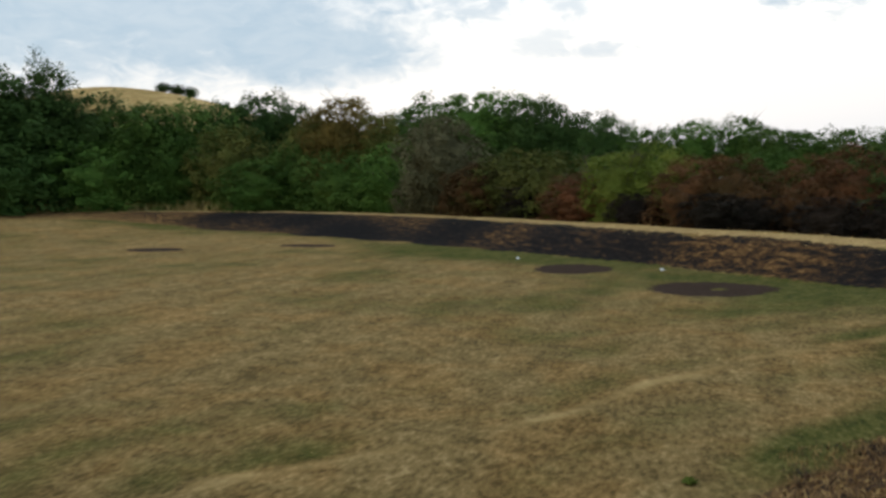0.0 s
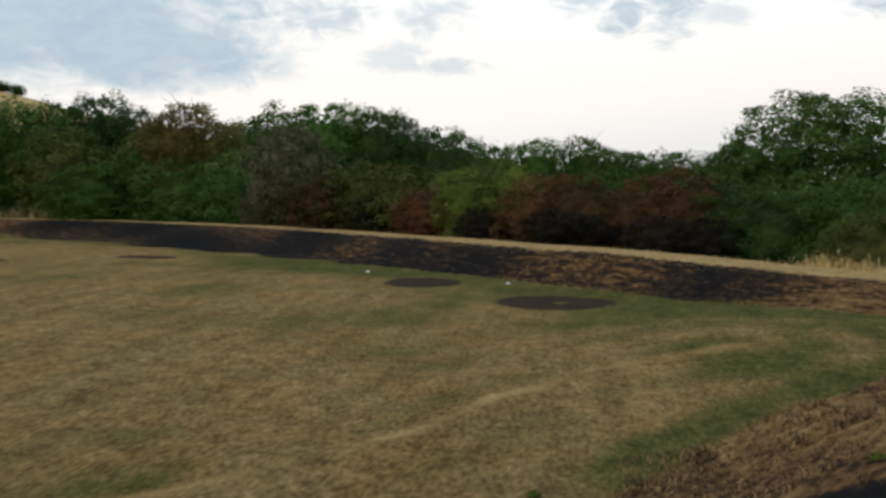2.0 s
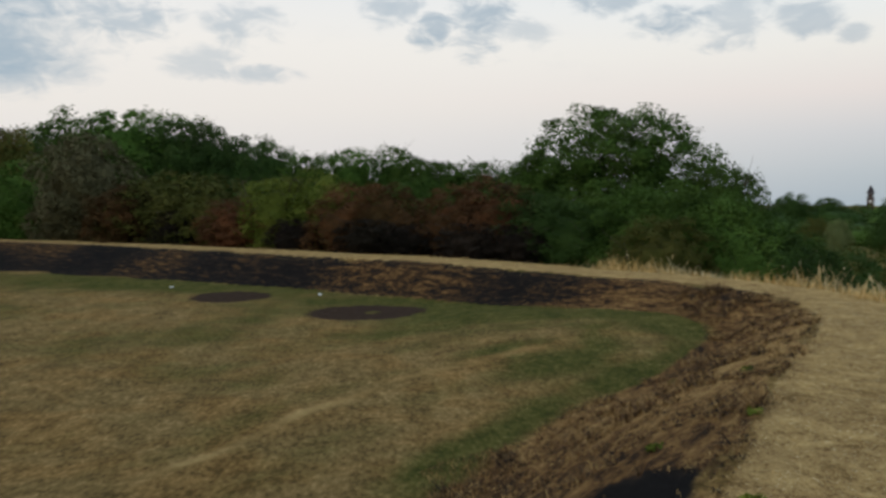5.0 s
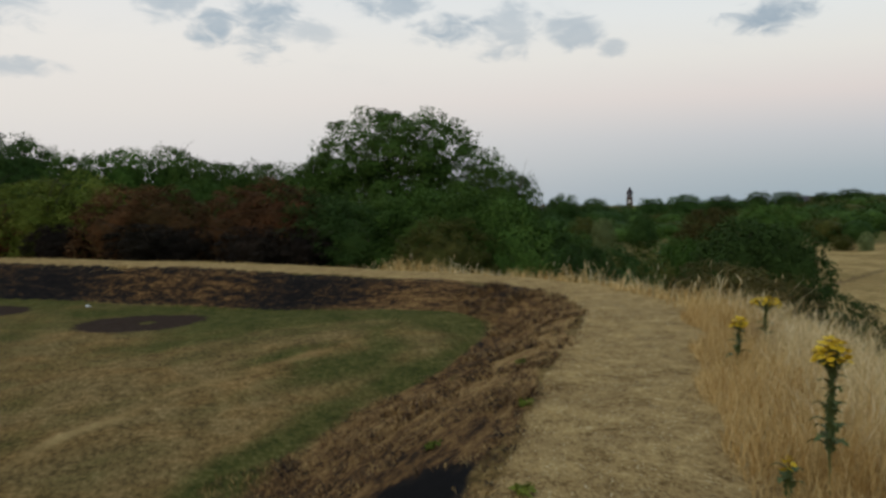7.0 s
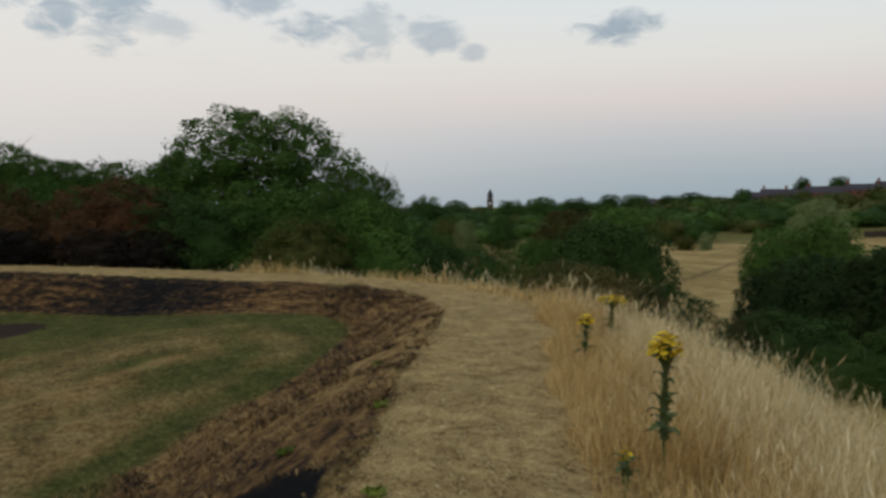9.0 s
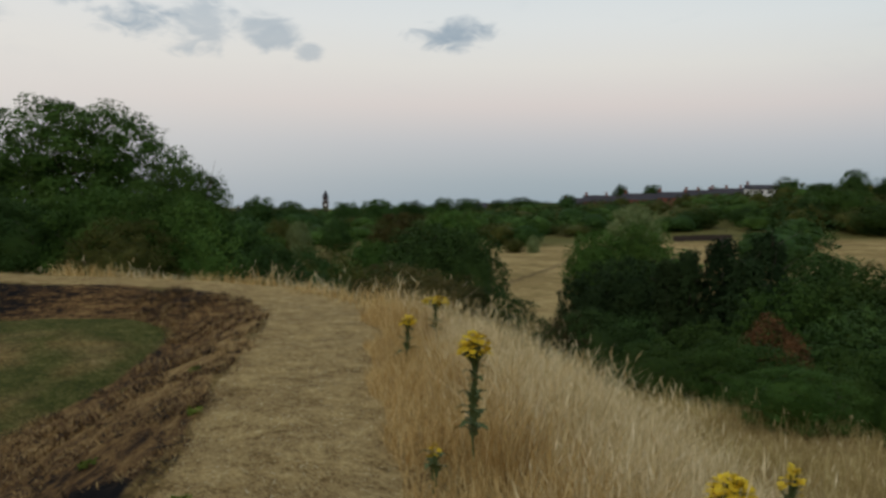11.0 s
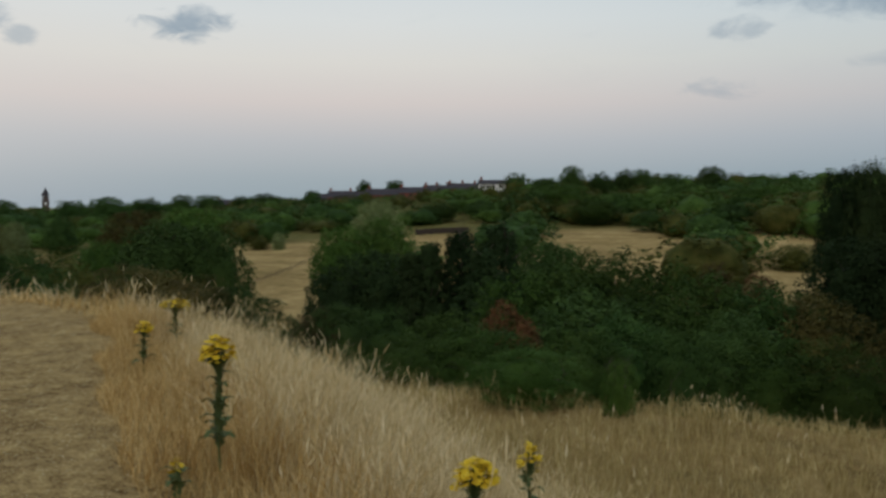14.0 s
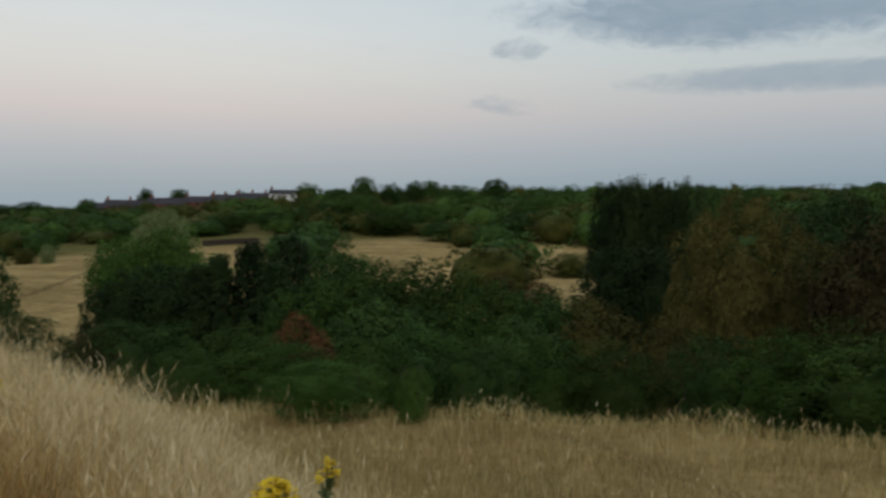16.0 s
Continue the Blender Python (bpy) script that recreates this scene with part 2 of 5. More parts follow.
def grounded():
    """One material for the sheet of land; the zones of the land are carried by its points."""
    m, n = material("land")
    place = n.add("ShaderNodeNewGeometry").outputs["Position"]
    za = n.add("ShaderNodeSeparateColor")
    n.put(za.inputs[0], n.add("ShaderNodeAttribute", attribute_name="zone_a").outputs["Color"])
    zb = n.add("ShaderNodeSeparateColor")
    n.put(zb.inputs[0], n.add("ShaderNodeAttribute", attribute_name="zone_b").outputs["Color"])
    path, burn, green = za.outputs
    bare, char, wild = zb.outputs
    fine = n.noise(n.mapped(place, (1.5, 0.7, 1.0), (0, 0, radians(50))), 11.0, 6.0, 0.75)
    clump = n.noise(place, 3.2, 5.0, 0.65, 0.3)
    broad = n.noise(place, 0.42, 4.0, 0.6)
    swath = n.noise(n.mapped(place, (1.6, 0.22, 1.0), (0, 0, radians(32))), 1.3, 4.0, 0.6, 0.4)
    f = n.math("ADD", n.math("MULTIPLY", fine, 0.58), n.math("ADD", n.math("MULTIPLY", swath, 0.17), n.math("MULTIPLY", clump, 0.32)))
    lawn = n.ramp(f, [(0.44, (0.096, 0.066, 0.023)), (0.52, (0.205, 0.139, 0.051)), (0.58, (0.282, 0.192, 0.077)), (0.66, (0.44, 0.31, 0.135))])
    grass = n.ramp(f, [(0.44, (0.036, 0.045, 0.009)), (0.55, (0.088, 0.088, 0.020)), (0.66, (0.180, 0.152, 0.048))])
    g = n.math("ADD", green, n.math("MULTIPLY", n.math("SUBTRACT", broad, 0.5), 1.7))
    g = n.math("ADD", g, n.math("MULTIPLY", n.math("SUBTRACT", clump, 0.5), 0.7))
    ruddy = n.mix(1.0, lawn, (1.07, 0.97, 0.88), "MULTIPLY")
    lawn = n.mix(n.step(n.noise(place, 0.8, 3.0, 0.6, 0.5), 0.4, 0.65), lawn, ruddy)
    colour = n.mix(n.step(g, 0.15, 0.95), lawn, grass)
    sweep = n.noise(n.mapped(place, (1.0, 0.3, 1.0), (0, 0, radians(60))), 0.16, 5.0, 0.65, 0.6)
    dry = n.ramp(n.math("ADD", n.math("MULTIPLY", clump, 0.25), n.math("ADD", n.math("MULTIPLY", broad, 0.3), n.math("MULTIPLY", sweep, 0.45))),
                 [(0.36, (0.15, 0.110, 0.036)), (0.5, (0.35, 0.235, 0.090)), (0.62, (0.56, 0.405, 0.175))])
    colour = n.mix(wild, colour, dry)
    litter = n.noise(n.mapped(place, (1.0, 0.35, 1.0), (0, 0, radians(20))), 70.0, 4.0, 0.7, 0.5)
    trod = n.ramp(n.math("ADD", n.math("MULTIPLY", litter, 0.45), n.math("ADD", n.math("MULTIPLY", fine, 0.25), n.math("MULTIPLY", clump, 0.3))),
                  [(0.42, (0.165, 0.098, 0.036)), (0.5, (0.43, 0.288, 0.116)), (0.60, (0.66, 0.475, 0.21))])
    worn = n.step(n.noise(place, 1.1, 4.0, 0.6, 0.4), 0.42, 0.62, 0.0, 0.5)
    trod = n.mix(worn, trod, n.mix(1.0, trod, (0.72, 0.70, 0.72), "MULTIPLY"))
    p = n.math("ADD", path, n.math("MULTIPLY", n.math("SUBTRACT", clump, 0.5), 0.5))
    colour = n.mix(n.step(p, 0.3, 0.75), colour, trod)
    lie = n.add("ShaderNodeAttribute", attribute_name="bank_lie").outputs["Vector"]
    streak = n.noise(n.mapped(lie, (1.1, 4.6, 1.0), (0, 0, radians(7))), 1.5, 8.0, 0.74, 0.5)
    tuft = n.noise(n.mapped(place, (1.3, 0.9, 1.0), (0, 0, radians(-25))), 7.0, 8.0, 0.75, 0.15)
    tuft = n.math("ADD", n.math("MULTIPLY", streak, 0.68), n.math("MULTIPLY", tuft, 0.32))
    t = n.math("ADD", n.math("MULTIPLY", tuft, 0.85), n.math("MULTIPLY", n.math("SUBTRACT", 0.5, char), 0.46))
    burnt = n.ramp(t, [(0.36, (0.012, 0.011, 0.011)), (0.44, (0.026, 0.020, 0.016)), (0.49, (0.092, 0.050, 0.022)), (0.56, (0.255, 0.145, 0.055)), (0.66, (0.45, 0.29, 0.115))])
    b = n.math("ADD", burn, n.math("MULTIPLY", n.math("SUBTRACT", tuft, 0.5), 0.9))
    colour = n.mix(n.step(b, 0.35, 0.6), colour, burnt)
    soil = n.ramp(fine, [(0.3, (0.022, 0.014, 0.010)), (0.7, (0.070, 0.044, 0.030))])
    e = n.math("ADD", bare, n.math("MULTIPLY", n.math("SUBTRACT", clump, 0.5), 1.3))
    colour = n.mix(n.step(e, 0.4, 0.6), colour, soil)
    finish(n, colour, 0.95, n.math("ADD", fine, n.math("ADD", clump, n.math("MULTIPLY", n.math("MULTIPLY", tuft, burn), 2.5))), 0.9, 0.08, spec=0.05)
    return m


LAND = grounded()


def plain(name, colour, rough=0.7, scale=3.0, vary=0.25):
    m, n = material(name)
    g = n.noise(n.add("ShaderNodeTexCoord").outputs["Object"], scale, 4.0)
    dark = tuple(c * (1 - vary) for c in colour)
    finish(n, n.mix(g, dark, colour), rough, g, 0.2, 0.01)
    return m


BRICK = plain("red_brick", (0.27, 0.10, 0.066), 0.85, 0.6, 0.45)
SLATE = plain("dark_slate", (0.06, 0.05, 0.055), 0.7, 0.5, 0.4)
RENDER = plain("white_render", (0.78, 0.76, 0.72), 0.8, 0.3, 0.12)
GLASS = plain("dark_window", (0.03, 0.035, 0.04), 0.2, 0.5, 0.3)
YELLOW = plain("ragwort_yellow", (0.80, 0.54, 0.025), 0.7, 40.0, 0.35)
STEM = plain("ragwort_green", (0.105, 0.135, 0.045), 0.7, 30.0, 0.4)
PAPER = plain("white_paper", (0.75, 0.75, 0.73), 0.8, 20.0, 0.2)
STONE = plain("sooty_brick", (0.10, 0.065, 0.052), 0.85, 0.6, 0.4)
TIMBER = plain("weathered_board", (0.06, 0.045, 0.035), 0.85, 2.0, 0.4)


# ---- mesh helpers ----
def fast_mesh(name, verts, faces, mat):
    """A mesh of faces with one count of corners, from arrays."""
    me = bpy.data.meshes.new(name)
    verts, faces = np.asarray(verts, np.float32), np.asarray(faces, np.int32)
    me.vertices.add(len(verts))
    me.vertices.foreach_set("co", verts.ravel())
    k = faces.shape[1]
    me.loops.add(faces.size)
    me.loops.foreach_set("vertex_index", faces.ravel())
    me.polygons.add(len(faces))
    me.polygons.foreach_set("loop_start", np.arange(0, faces.size, k, dtype=np.int32))
    me.update(calc_edges=True)
    me.materials.append(mat)
    return me


def part(name, bm, mat, parent, label=""):
    me = bpy.data.meshes.new(name)
    bm.to_mesh(me)
    bm.free()
    me.materials.append(mat)
    ob = new(name, me)
    ob.parent = parent
    return tagged(ob, label)


def under(name, me, parent, label="", m=None):
    ob = new(name, me)
    ob.parent = parent
    if m is not None:
        ob.matrix_basis = m
    return tagged(ob, label)


def tubes(segments, sides=6):
    """Tapered limbs: (start, end, radius, radius)."""
    v, f = [], []
    for a, b, ra, rb in segments:
        a, b = Vector(a), Vector(b)
        q = (b - a).to_track_quat("Z", "Y")
        k = len(v)
        for c, r in ((a, ra), (b, rb)):
            for i in range(sides):
                w = 2 * math.pi * i / sides
                v.append(c + q @ Vector((r * math.cos(w), r * math.sin(w), 0)))
        for i in range(sides):
            j = (i + 1) % sides
            f.append((k + i, k + j, k + sides + j, k + sides + i))
    return v, f


def direction(a):
    return np.array([math.sin(radians(a)), math.cos(radians(a))])


def smooth(lo, hi, x):
    t = np.clip((np.asarray(x, float) - lo) / (hi - lo), 0, 1)
    return t * t * (3 - 2 * t)


# ---- the land ----
# inner edge of the footpath on top of the bank, which rings the mown field
RIM = [(1.8, 4.7), (2.4, 5.7), (3.1, 7.0), (4.2, 8.8), (5.5, 10.9), (6.3, 12.8), (6.6, 14.9), (6.0, 17.2), (3.7, 20.2), (-0.2, 24.4), (-4.2, 27.5), (-8, 30.6),
       (-12.5, 33.9), (-20.4, 38.1), (-28.9, 40.2), (-38, 39.5), (-47, 33), (-52, 20), (-48, 3), (-36, -9), (-20, -13), (-8, -9.5), (-3.0, -3.3), (-0.9, 0.2)]


def rounded(points, steps=6):
    out, k = [], len(points)
    for i in range(k):
        p = [np.array(points[(i + j) % k], float) for j in (-1, 0, 1, 2)]
        for s in range(steps):
            t = s / steps
            out.append(0.5 * (2 * p[1] + (p[2] - p[0]) * t + (2 * p[0] - 5 * p[1] + 4 * p[2] - p[3]) * t * t + (3 * p[1] - p[0] - 3 * p[2] + p[3]) * t ** 3))
    return np.array(out)


RING = rounded(RIM)


def rim_distance(x, y):
    """Metres from the rim: above 0 in the field, below 0 on the path and outside."""
    best, inside = np.full(x.shape, 1e9), np.zeros(x.shape, bool)
    for (ax, ay), (bx, by) in zip(RING, np.roll(RING, -1, 0)):
        dx, dy = bx - ax, by - ay
        t = np.clip(((x - ax) * dx + (y - ay) * dy) / (dx * dx + dy * dy), 0, 1)
        best = np.minimum(best, (x - ax - t * dx) ** 2 + (y - ay - t * dy) ** 2)
        if dy:
            inside ^= ((ay > y) != (by > y)) & (x < ax + (y - ay) / dy * dx)
    return np.where(inside, 1, -1) * np.sqrt(best)


def rim_along(x, y):
    """Metres along the rim of its point nearest to x, y."""
    best, along, run = np.full(x.shape, 1e9), np.zeros(x.shape), 0.0
    for (ax, ay), (bx, by) in zip(RING, np.roll(RING, -1, 0)):
        dx, dy = bx - ax, by - ay
        t = np.clip(((x - ax) * dx + (y - ay) * dy) / (dx * dx + dy * dy), 0, 1)
        far = (x - ax - t * dx) ** 2 + (y - ay - t * dy) ** 2
        along = np.where(far < best, run + t * math.hypot(dx, dy), along)
        best = np.minimum(best, far)
        run += math.hypot(dx, dy)
    return along


def wave(x, y, scale, seed=0.0):
    return (np.sin(x * scale + 1.7 * np.sin(y * scale * 0.7 + seed)) + np.sin(y * scale * 1.13 + 1.3 * np.sin(x * scale * 0.83 + seed * 2))) * 0.5


WORN = [(2.1, 13.8), (1.67, 13.5), (-0.07, 12.2), (-1.25, 10.5), (-1.95, 8.8), (-2.7, 7.7), (-4.3, 5.8)]


def bank_run(x, y):
    """Metres from the rim to the foot of the bank."""
    return 1.35 + 2.7 * smooth(-2, -20, x) + 1.4 * smooth(16, 9, np.hypot(x, y))


def land(x, y, s=None):
    """Height of the land."""
    x, y = np.asarray(x, float), np.asarray(y, float)
    s = rim_distance(x, y) if s is None else s
    r = np.hypot(x, y)
    field = -1.0 + 0.45 * np.exp(-((x - 5.2) ** 2 + (y - 15.8) ** 2) / 22) + 0.55 * smooth(-24, -40, x) + 0.03 * wave(x, y, 0.35)
    top = -0.005 * np.clip(r - 10, 0, 45)
    inner = top + (field - top) * smooth(0, 1, s / bank_run(x, y))
    u = -s
    right = smooth(-2, 6, x * 0.82 - y * 0.25 + 2.5)
    slope = np.interp(u, [0, 1.5, 2.5, 4, 6, 8, 10, 14, 18, 40], [0, 0, -0.25, -1.0, -2.15, -3.0, -3.25, -3.1, -3.1, -3.3])
    level = -0.35 * smooth(1.5, 5, u)
    v = x - 19.3 + 0.17 * np.clip(y - 2, 0, 20)
    valley = np.interp(v, [0, 4, 10, 20, 40, 75, 150, 240, 400], [0, -1.0, -3.5, -5.5, -7, -6, -3.5, -1, 0])
    bearing = np.degrees(np.arctan2(x, y))
    rise = np.interp(v, [90, 180, 260, 380, 700, 4000], [0, 3, 8.5, 14, 16, 16]) * smooth(28, 62, bearing)
    hill = 21 * np.exp(-(((x + 122) / 55) ** 2 + ((y - 130) / 38) ** 2))
    outer = top + level * (1 - right) + slope * right + valley + rise + hill + 0.04 * wave(x, y, 0.5, 2) * smooth(2, 6, u)
    return np.where(s > 0, inner, outer) + 0.012 * wave(x, y, 2.3, 1)


def height(x, y):
    return float(land(np.array([x]), np.array([y]))[0])


def trail(x, y):
    """Metres from the trodden trail through the grass of the terrace."""
    t = np.clip(((x - 18.4) * -3.6 + (y - 4.9) * -4.7) / (3.6 ** 2 + 4.7 ** 2), 0, 1.4)
    return np.hypot(x - 18.4 + 3.6 * t, y - 4.9 + 4.7 * t)


def zones(x, y, s):
    u = -s
    r = np.hypot(x, y)
    path = smooth(1.75, 1.35, u) * smooth(-0.25, 0.05, u)
    along = np.maximum(smooth(-43, -33, np.degrees(np.arctan2(x, y))) * (y > 0), smooth(24, 18, r))
    burn = smooth(-0.05, 0.35, s + 0.15 * wave(x, y, 1.9)) * smooth(1.12, 0.85, s / bank_run(x, y) + 0.09 * wave(x, y, 1.3)) * (0.62 + 0.38 * along)
    char = np.clip(0.55 - 0.36 * smooth(25, 11, r) + 0.8 * np.exp(-((x - 1.45) ** 2 + (y - 5.2) ** 2) / 0.11) + 0.16 * wave(x, y, 0.9, 3), 0, 1) * (0.5 + 0.5 * along)
    past = s - bank_run(x, y)
    green = 0.27 + 0.22 * smooth(-0.3, 0.2, past) * smooth(3.0, 0.8, past) + 0.20 * wave(x, y, 0.33, 4) + 0.10 * wave(x, y, 1.1, 2)
    green += (0.34 + 0.4 * wave(x, y, 1.4, 5)) * smooth(-0.2, 0.1, past) * smooth(0.9, 0.2, past)
    green += 0.42 * smooth(-0.2, 0.3, past) * smooth(4.5, 1.5, past) * smooth(11, 17, r) * smooth(-20, -8, x)
    for px, py, pw in ((-8.0, 15.1, 1.4), (-6.0, 14.8, 1.1), (-3.8, 16.9, 0.8), (-3.7, 13.3, 0.7), (-10.5, 19.0, 1.5)):
        green += 0.4 * np.exp(-(((x - px) / (1.3 * pw)) ** 2 + ((y - py) / pw) ** 2))
    # pale line that a wheel wore along the turf, and the mower's swaths beside it
    line, side = np.full(x.shape, 1e9), np.zeros(x.shape)
    for (ax, ay), (bx, by) in zip(WORN, WORN[1:]):
        dx, dy = bx - ax, by - ay
        t = np.clip(((x - ax) * dx + (y - ay) * dy) / (dx * dx + dy * dy), 0, 1)
        off = np.hypot(x - ax - t * dx, y - ay - t * dy)
        side = np.where(off < line, np.sign((x - ax) * dy - (y - ay) * dx), side)
        line = np.minimum(line, off)
    line = np.abs(line + 0.05 * wave(x, y, 1.6))
    swath = np.sin(line * side * 4.6 + 0.7 * wave(x, y, 0.5)) * smooth(5.5, 1.5, line) * (y < 17)
    green -= 0.4 * smooth(0.25, 0.05, line)
    green += 0.15 * swath + 0.14 * smooth(0.8, 0.35, np.abs(line - 0.55)) * (side > 0)
    bare = np.zeros_like(x)
    for cx, cy, ra, rb in ((-0.97, 19.6, 1.36, 1.4), (-4.9, 23.1, 1.08, 1.3), (-16.6, 28.3, 1.25, 0.6), (-21.6, 25.4, 1.15, 0.9)):
        d = np.hypot((x - cx) / ra, (y - cy) / rb)
        bare = np.maximum(bare, smooth(1.4, 0.62, d))
    bare = bare - 0.8 * smooth(0.3, 0.1, np.hypot(x + 0.85, (y - 19.5) * 0.7))
    # trodden track over the far meadow
    t = np.clip(((x - 78) * 47 + (y - 89) * 27) / (47 ** 2 + 27 ** 2), 0, 1)
    off = np.hypot(x - 78 - 47 * t, y - 89 - 27 * t)
    bare = np.maximum(bare, 0.50 * smooth(2.0, 0.6, off) + 0.3 * smooth(1.2, 0.4, np.abs(off - 5)) * (t > 0) * (t < 1))
    # scrubby green ground below the woods
    b = np.degrees(np.arctan2(x, y))
    wood = np.maximum(smooth(2.5, 5, u) * smooth(14, 6, b), smooth(20, 24, x) * smooth(70, 50, r))
    wood = np.maximum(wood, smooth(185, 215, r) * smooth(15, 20, b)) * smooth(45, 80, np.hypot((x + 122) / 1.3, y - 130))
    green = np.maximum(green, wood)
    wild = smooth(1.2, 1.9, u) * (1 - 0.85 * wood)
    wild = np.maximum(wild, (0.55 + 0.4 * wave(x, y, 2.7, 3)) * smooth(0.15, 0.02, line) * (s > 2))
    wild *= 1 - 0.7 * smooth(0.9, 0.1, trail(x, y))
    wild *= 1 - 0.4 * smooth(0.1, 0.8, wave(x * 0.5 + y * 0.4, y - x * 0.6, 0.16, 2)) * smooth(55, 70, r)
    return path, np.clip(burn, 0, 1), np.clip(green, 0, 1), np.clip(bare, 0, 1), char, wild


def build_land():
    radii = np.concatenate([np.linspace(0.3, 2.5, 10), np.geomspace(2.7, 60, 230), np.geomspace(61, 4200, 90)])
    angles = np.radians(np.concatenate([np.linspace(-62, 116, 470), np.linspace(118, 296, 60)]))
    R, A = np.meshgrid(radii, angles, indexing="ij")
    x, y = (R * np.sin(A)).ravel(), (R * np.cos(A)).ravel()
    s = rim_distance(x, y)
    z = land(x, y, s)
    na, nr = len(angles), len(radii)
    i, j = np.meshgrid(np.arange(nr - 1), np.arange(na), indexing="ij")
    i, j = i.ravel(), j.ravel()
    k = (j + 1) % na
    faces = np.stack([i * na + j, (i + 1) * na + j, (i + 1) * na + k, i * na + k], 1)
    me = fast_mesh("ground", np.stack([x, y, z], 1), faces, LAND)
    me.polygons.foreach_set("use_smooth", np.ones(len(faces), bool))
    path, burn, green, bare, char, wild = zones(x, y, s)
    for name, cols in (("zone_a", (path, burn, green)), ("zone_b", (bare, char, wild)), ("bank_lie", (rim_along(x, y), s, np.zeros_like(x)))):
        a = me.attributes.new(name, "FLOAT_COLOR", "POINT")
        a.data.foreach_set("color", np.stack([*cols, np.ones_like(x)], 1).astype(np.float32).ravel())
    # the middle of the sheet
    mid = bmesh.new()
    mid.from_mesh(me)
    mid.verts.ensure_lookup_table()
    mid.faces.new([mid.verts[q] for q in range(na)][::-1])
    bmesh.ops.recalc_face_normals(mid, faces=mid.faces)
    mid.to_mesh(me)
    mid.free()
    return tagged(new("ground", me), "dry mown field ringed by a scorched grass bank and trodden footpath", "ground", kind="structure")


build_land()


# ---- plants: shapes of one unit height and width, shared by many plants ----
rng = np.random.default_rng(7)


def leaf_quads(points, size, facing=None, stretch=1.4):
    """A small diamond leaf at each point, turned at random or roughly the way it faces."""
    k = len(points)
    n = rng.normal(size=(k, 3))
    n[:, 2] = np.abs(n[:, 2]) + 0.35
    if facing is not None:
        n = n * 0.8 + facing * 0.8
    n /= np.linalg.norm(n, axis=1)[:, None]
    t = np.cross(n, rng.normal(size=(k, 3)))
    t /= np.linalg.norm(t, axis=1)[:, None]
    b = np.cross(n, t)
    L = (size * rng.uniform(0.6, 1.35, k))[:, None]
    W = L / stretch
    v = np.stack([points - t * L * 0.5, points + b * W * 0.5 - t * L * 0.05, points + t * L * 0.5, points - b * W * 0.5 - t * L * 0.05], 1)
    return v.reshape(-1, 3)


def leaves3(points, size, facing=None, stretch=1.3):
    """A three-cornered leaf at each point, leaning the way its bough faces."""
    k = len(points)
    n = rng.normal(size=(k, 3))
    n[:, 2] = np.abs(n[:, 2]) + 0.35
    if facing is not None:
        n = n * 0.6 + facing
    n /= np.linalg.norm(n, axis=1)[:, None]
    t = np.cross(n, rng.normal(size=(k, 3)))
    t /= np.linalg.norm(t, axis=1)[:, None]
    b = np.cross(n, t)
    L = (size * rng.uniform(0.6, 1.35, k))[:, None]
    W = L / stretch
    return np.stack([points - t * L * 0.5 - b * W * 0.2, points + b * W * 0.6, points + t * L * 0.5 - b * W * 0.3], 1).reshape(-1, 3)


def quads(count):
    return np.arange(count * 4, dtype=np.int32).reshape(-1, 4)


def lobes(p, scale=5.0, seed=0.0):
    """A smooth lumpy field from -1 to 1 for uneven crowns."""
    x, y, z = p[:, 0] * scale + seed, p[:, 1] * scale + seed * 0.7, p[:, 2] * scale
    a = np.sin(x + 1.6 * np.sin(y * 0.9 + z)) + np.sin(y * 1.1 + 1.4 * np.sin(z * 1.2 + x * 0.7)) + np.sin(z * 1.3 + 1.5 * np.sin(x * 1.1))
    b = np.sin(2.3 * y + 2.0 * np.sin(2.1 * x)) + np.sin(2.6 * z + 1.8 * np.sin(2.2 * y))
    return a / 3 * 0.65 + b / 2 * 0.35


def sprays(centres, radii, per, size, squash=0.75):
    pts = []
    for c, r in zip(centres, radii):
        d = rng.normal(size=(per, 3))
        d /= np.linalg.norm(d, axis=1)[:, None]
        d *= (r * rng.uniform(0.3, 1.0, per) ** 0.5)[:, None]
        d[:, 2] *= squash
        pts.append(c + d)
    return leaves3(np.concatenate(pts), size)


def stem_mesh(name, stems, top, lean=0.18, thick=0.014, limbs=5):
    seg = []
    for i in range(stems):
        a = 2 * math.pi * i / stems + rng.uniform(0, 1)
        base = Vector((0.05 * math.cos(a), 0.05 * math.sin(a), -0.02)) if stems > 1 else Vector((0, 0, -0.02))
        p, r = base, thick
        for j in range(5):
            q = p + Vector((rng.normal(0, 0.02) + (lean * 0.2 * math.cos(a) if stems > 1 else 0), rng.normal(0, 0.02) + (lean * 0.2 * math.sin(a) if stems > 1 else 0), top / 5))
            seg.append((p, q, r, r * 0.78))
            if j > 0:
                for _ in range(limbs // (2 if stems > 1 else 1) or 1):
                    w = rng.uniform(0, 2 * math.pi)
                    e = q + Vector((math.cos(w), math.sin(w), rng.uniform(0.25, 0.8))) * rng.uniform(0.12, 0.27)
                    seg.append((q, e, r * 0.5, r * 0.16))
            p, r = q, r * 0.78
    v, f = tubes(seg, 5)
    return fast_mesh(name, v, f, BARK)


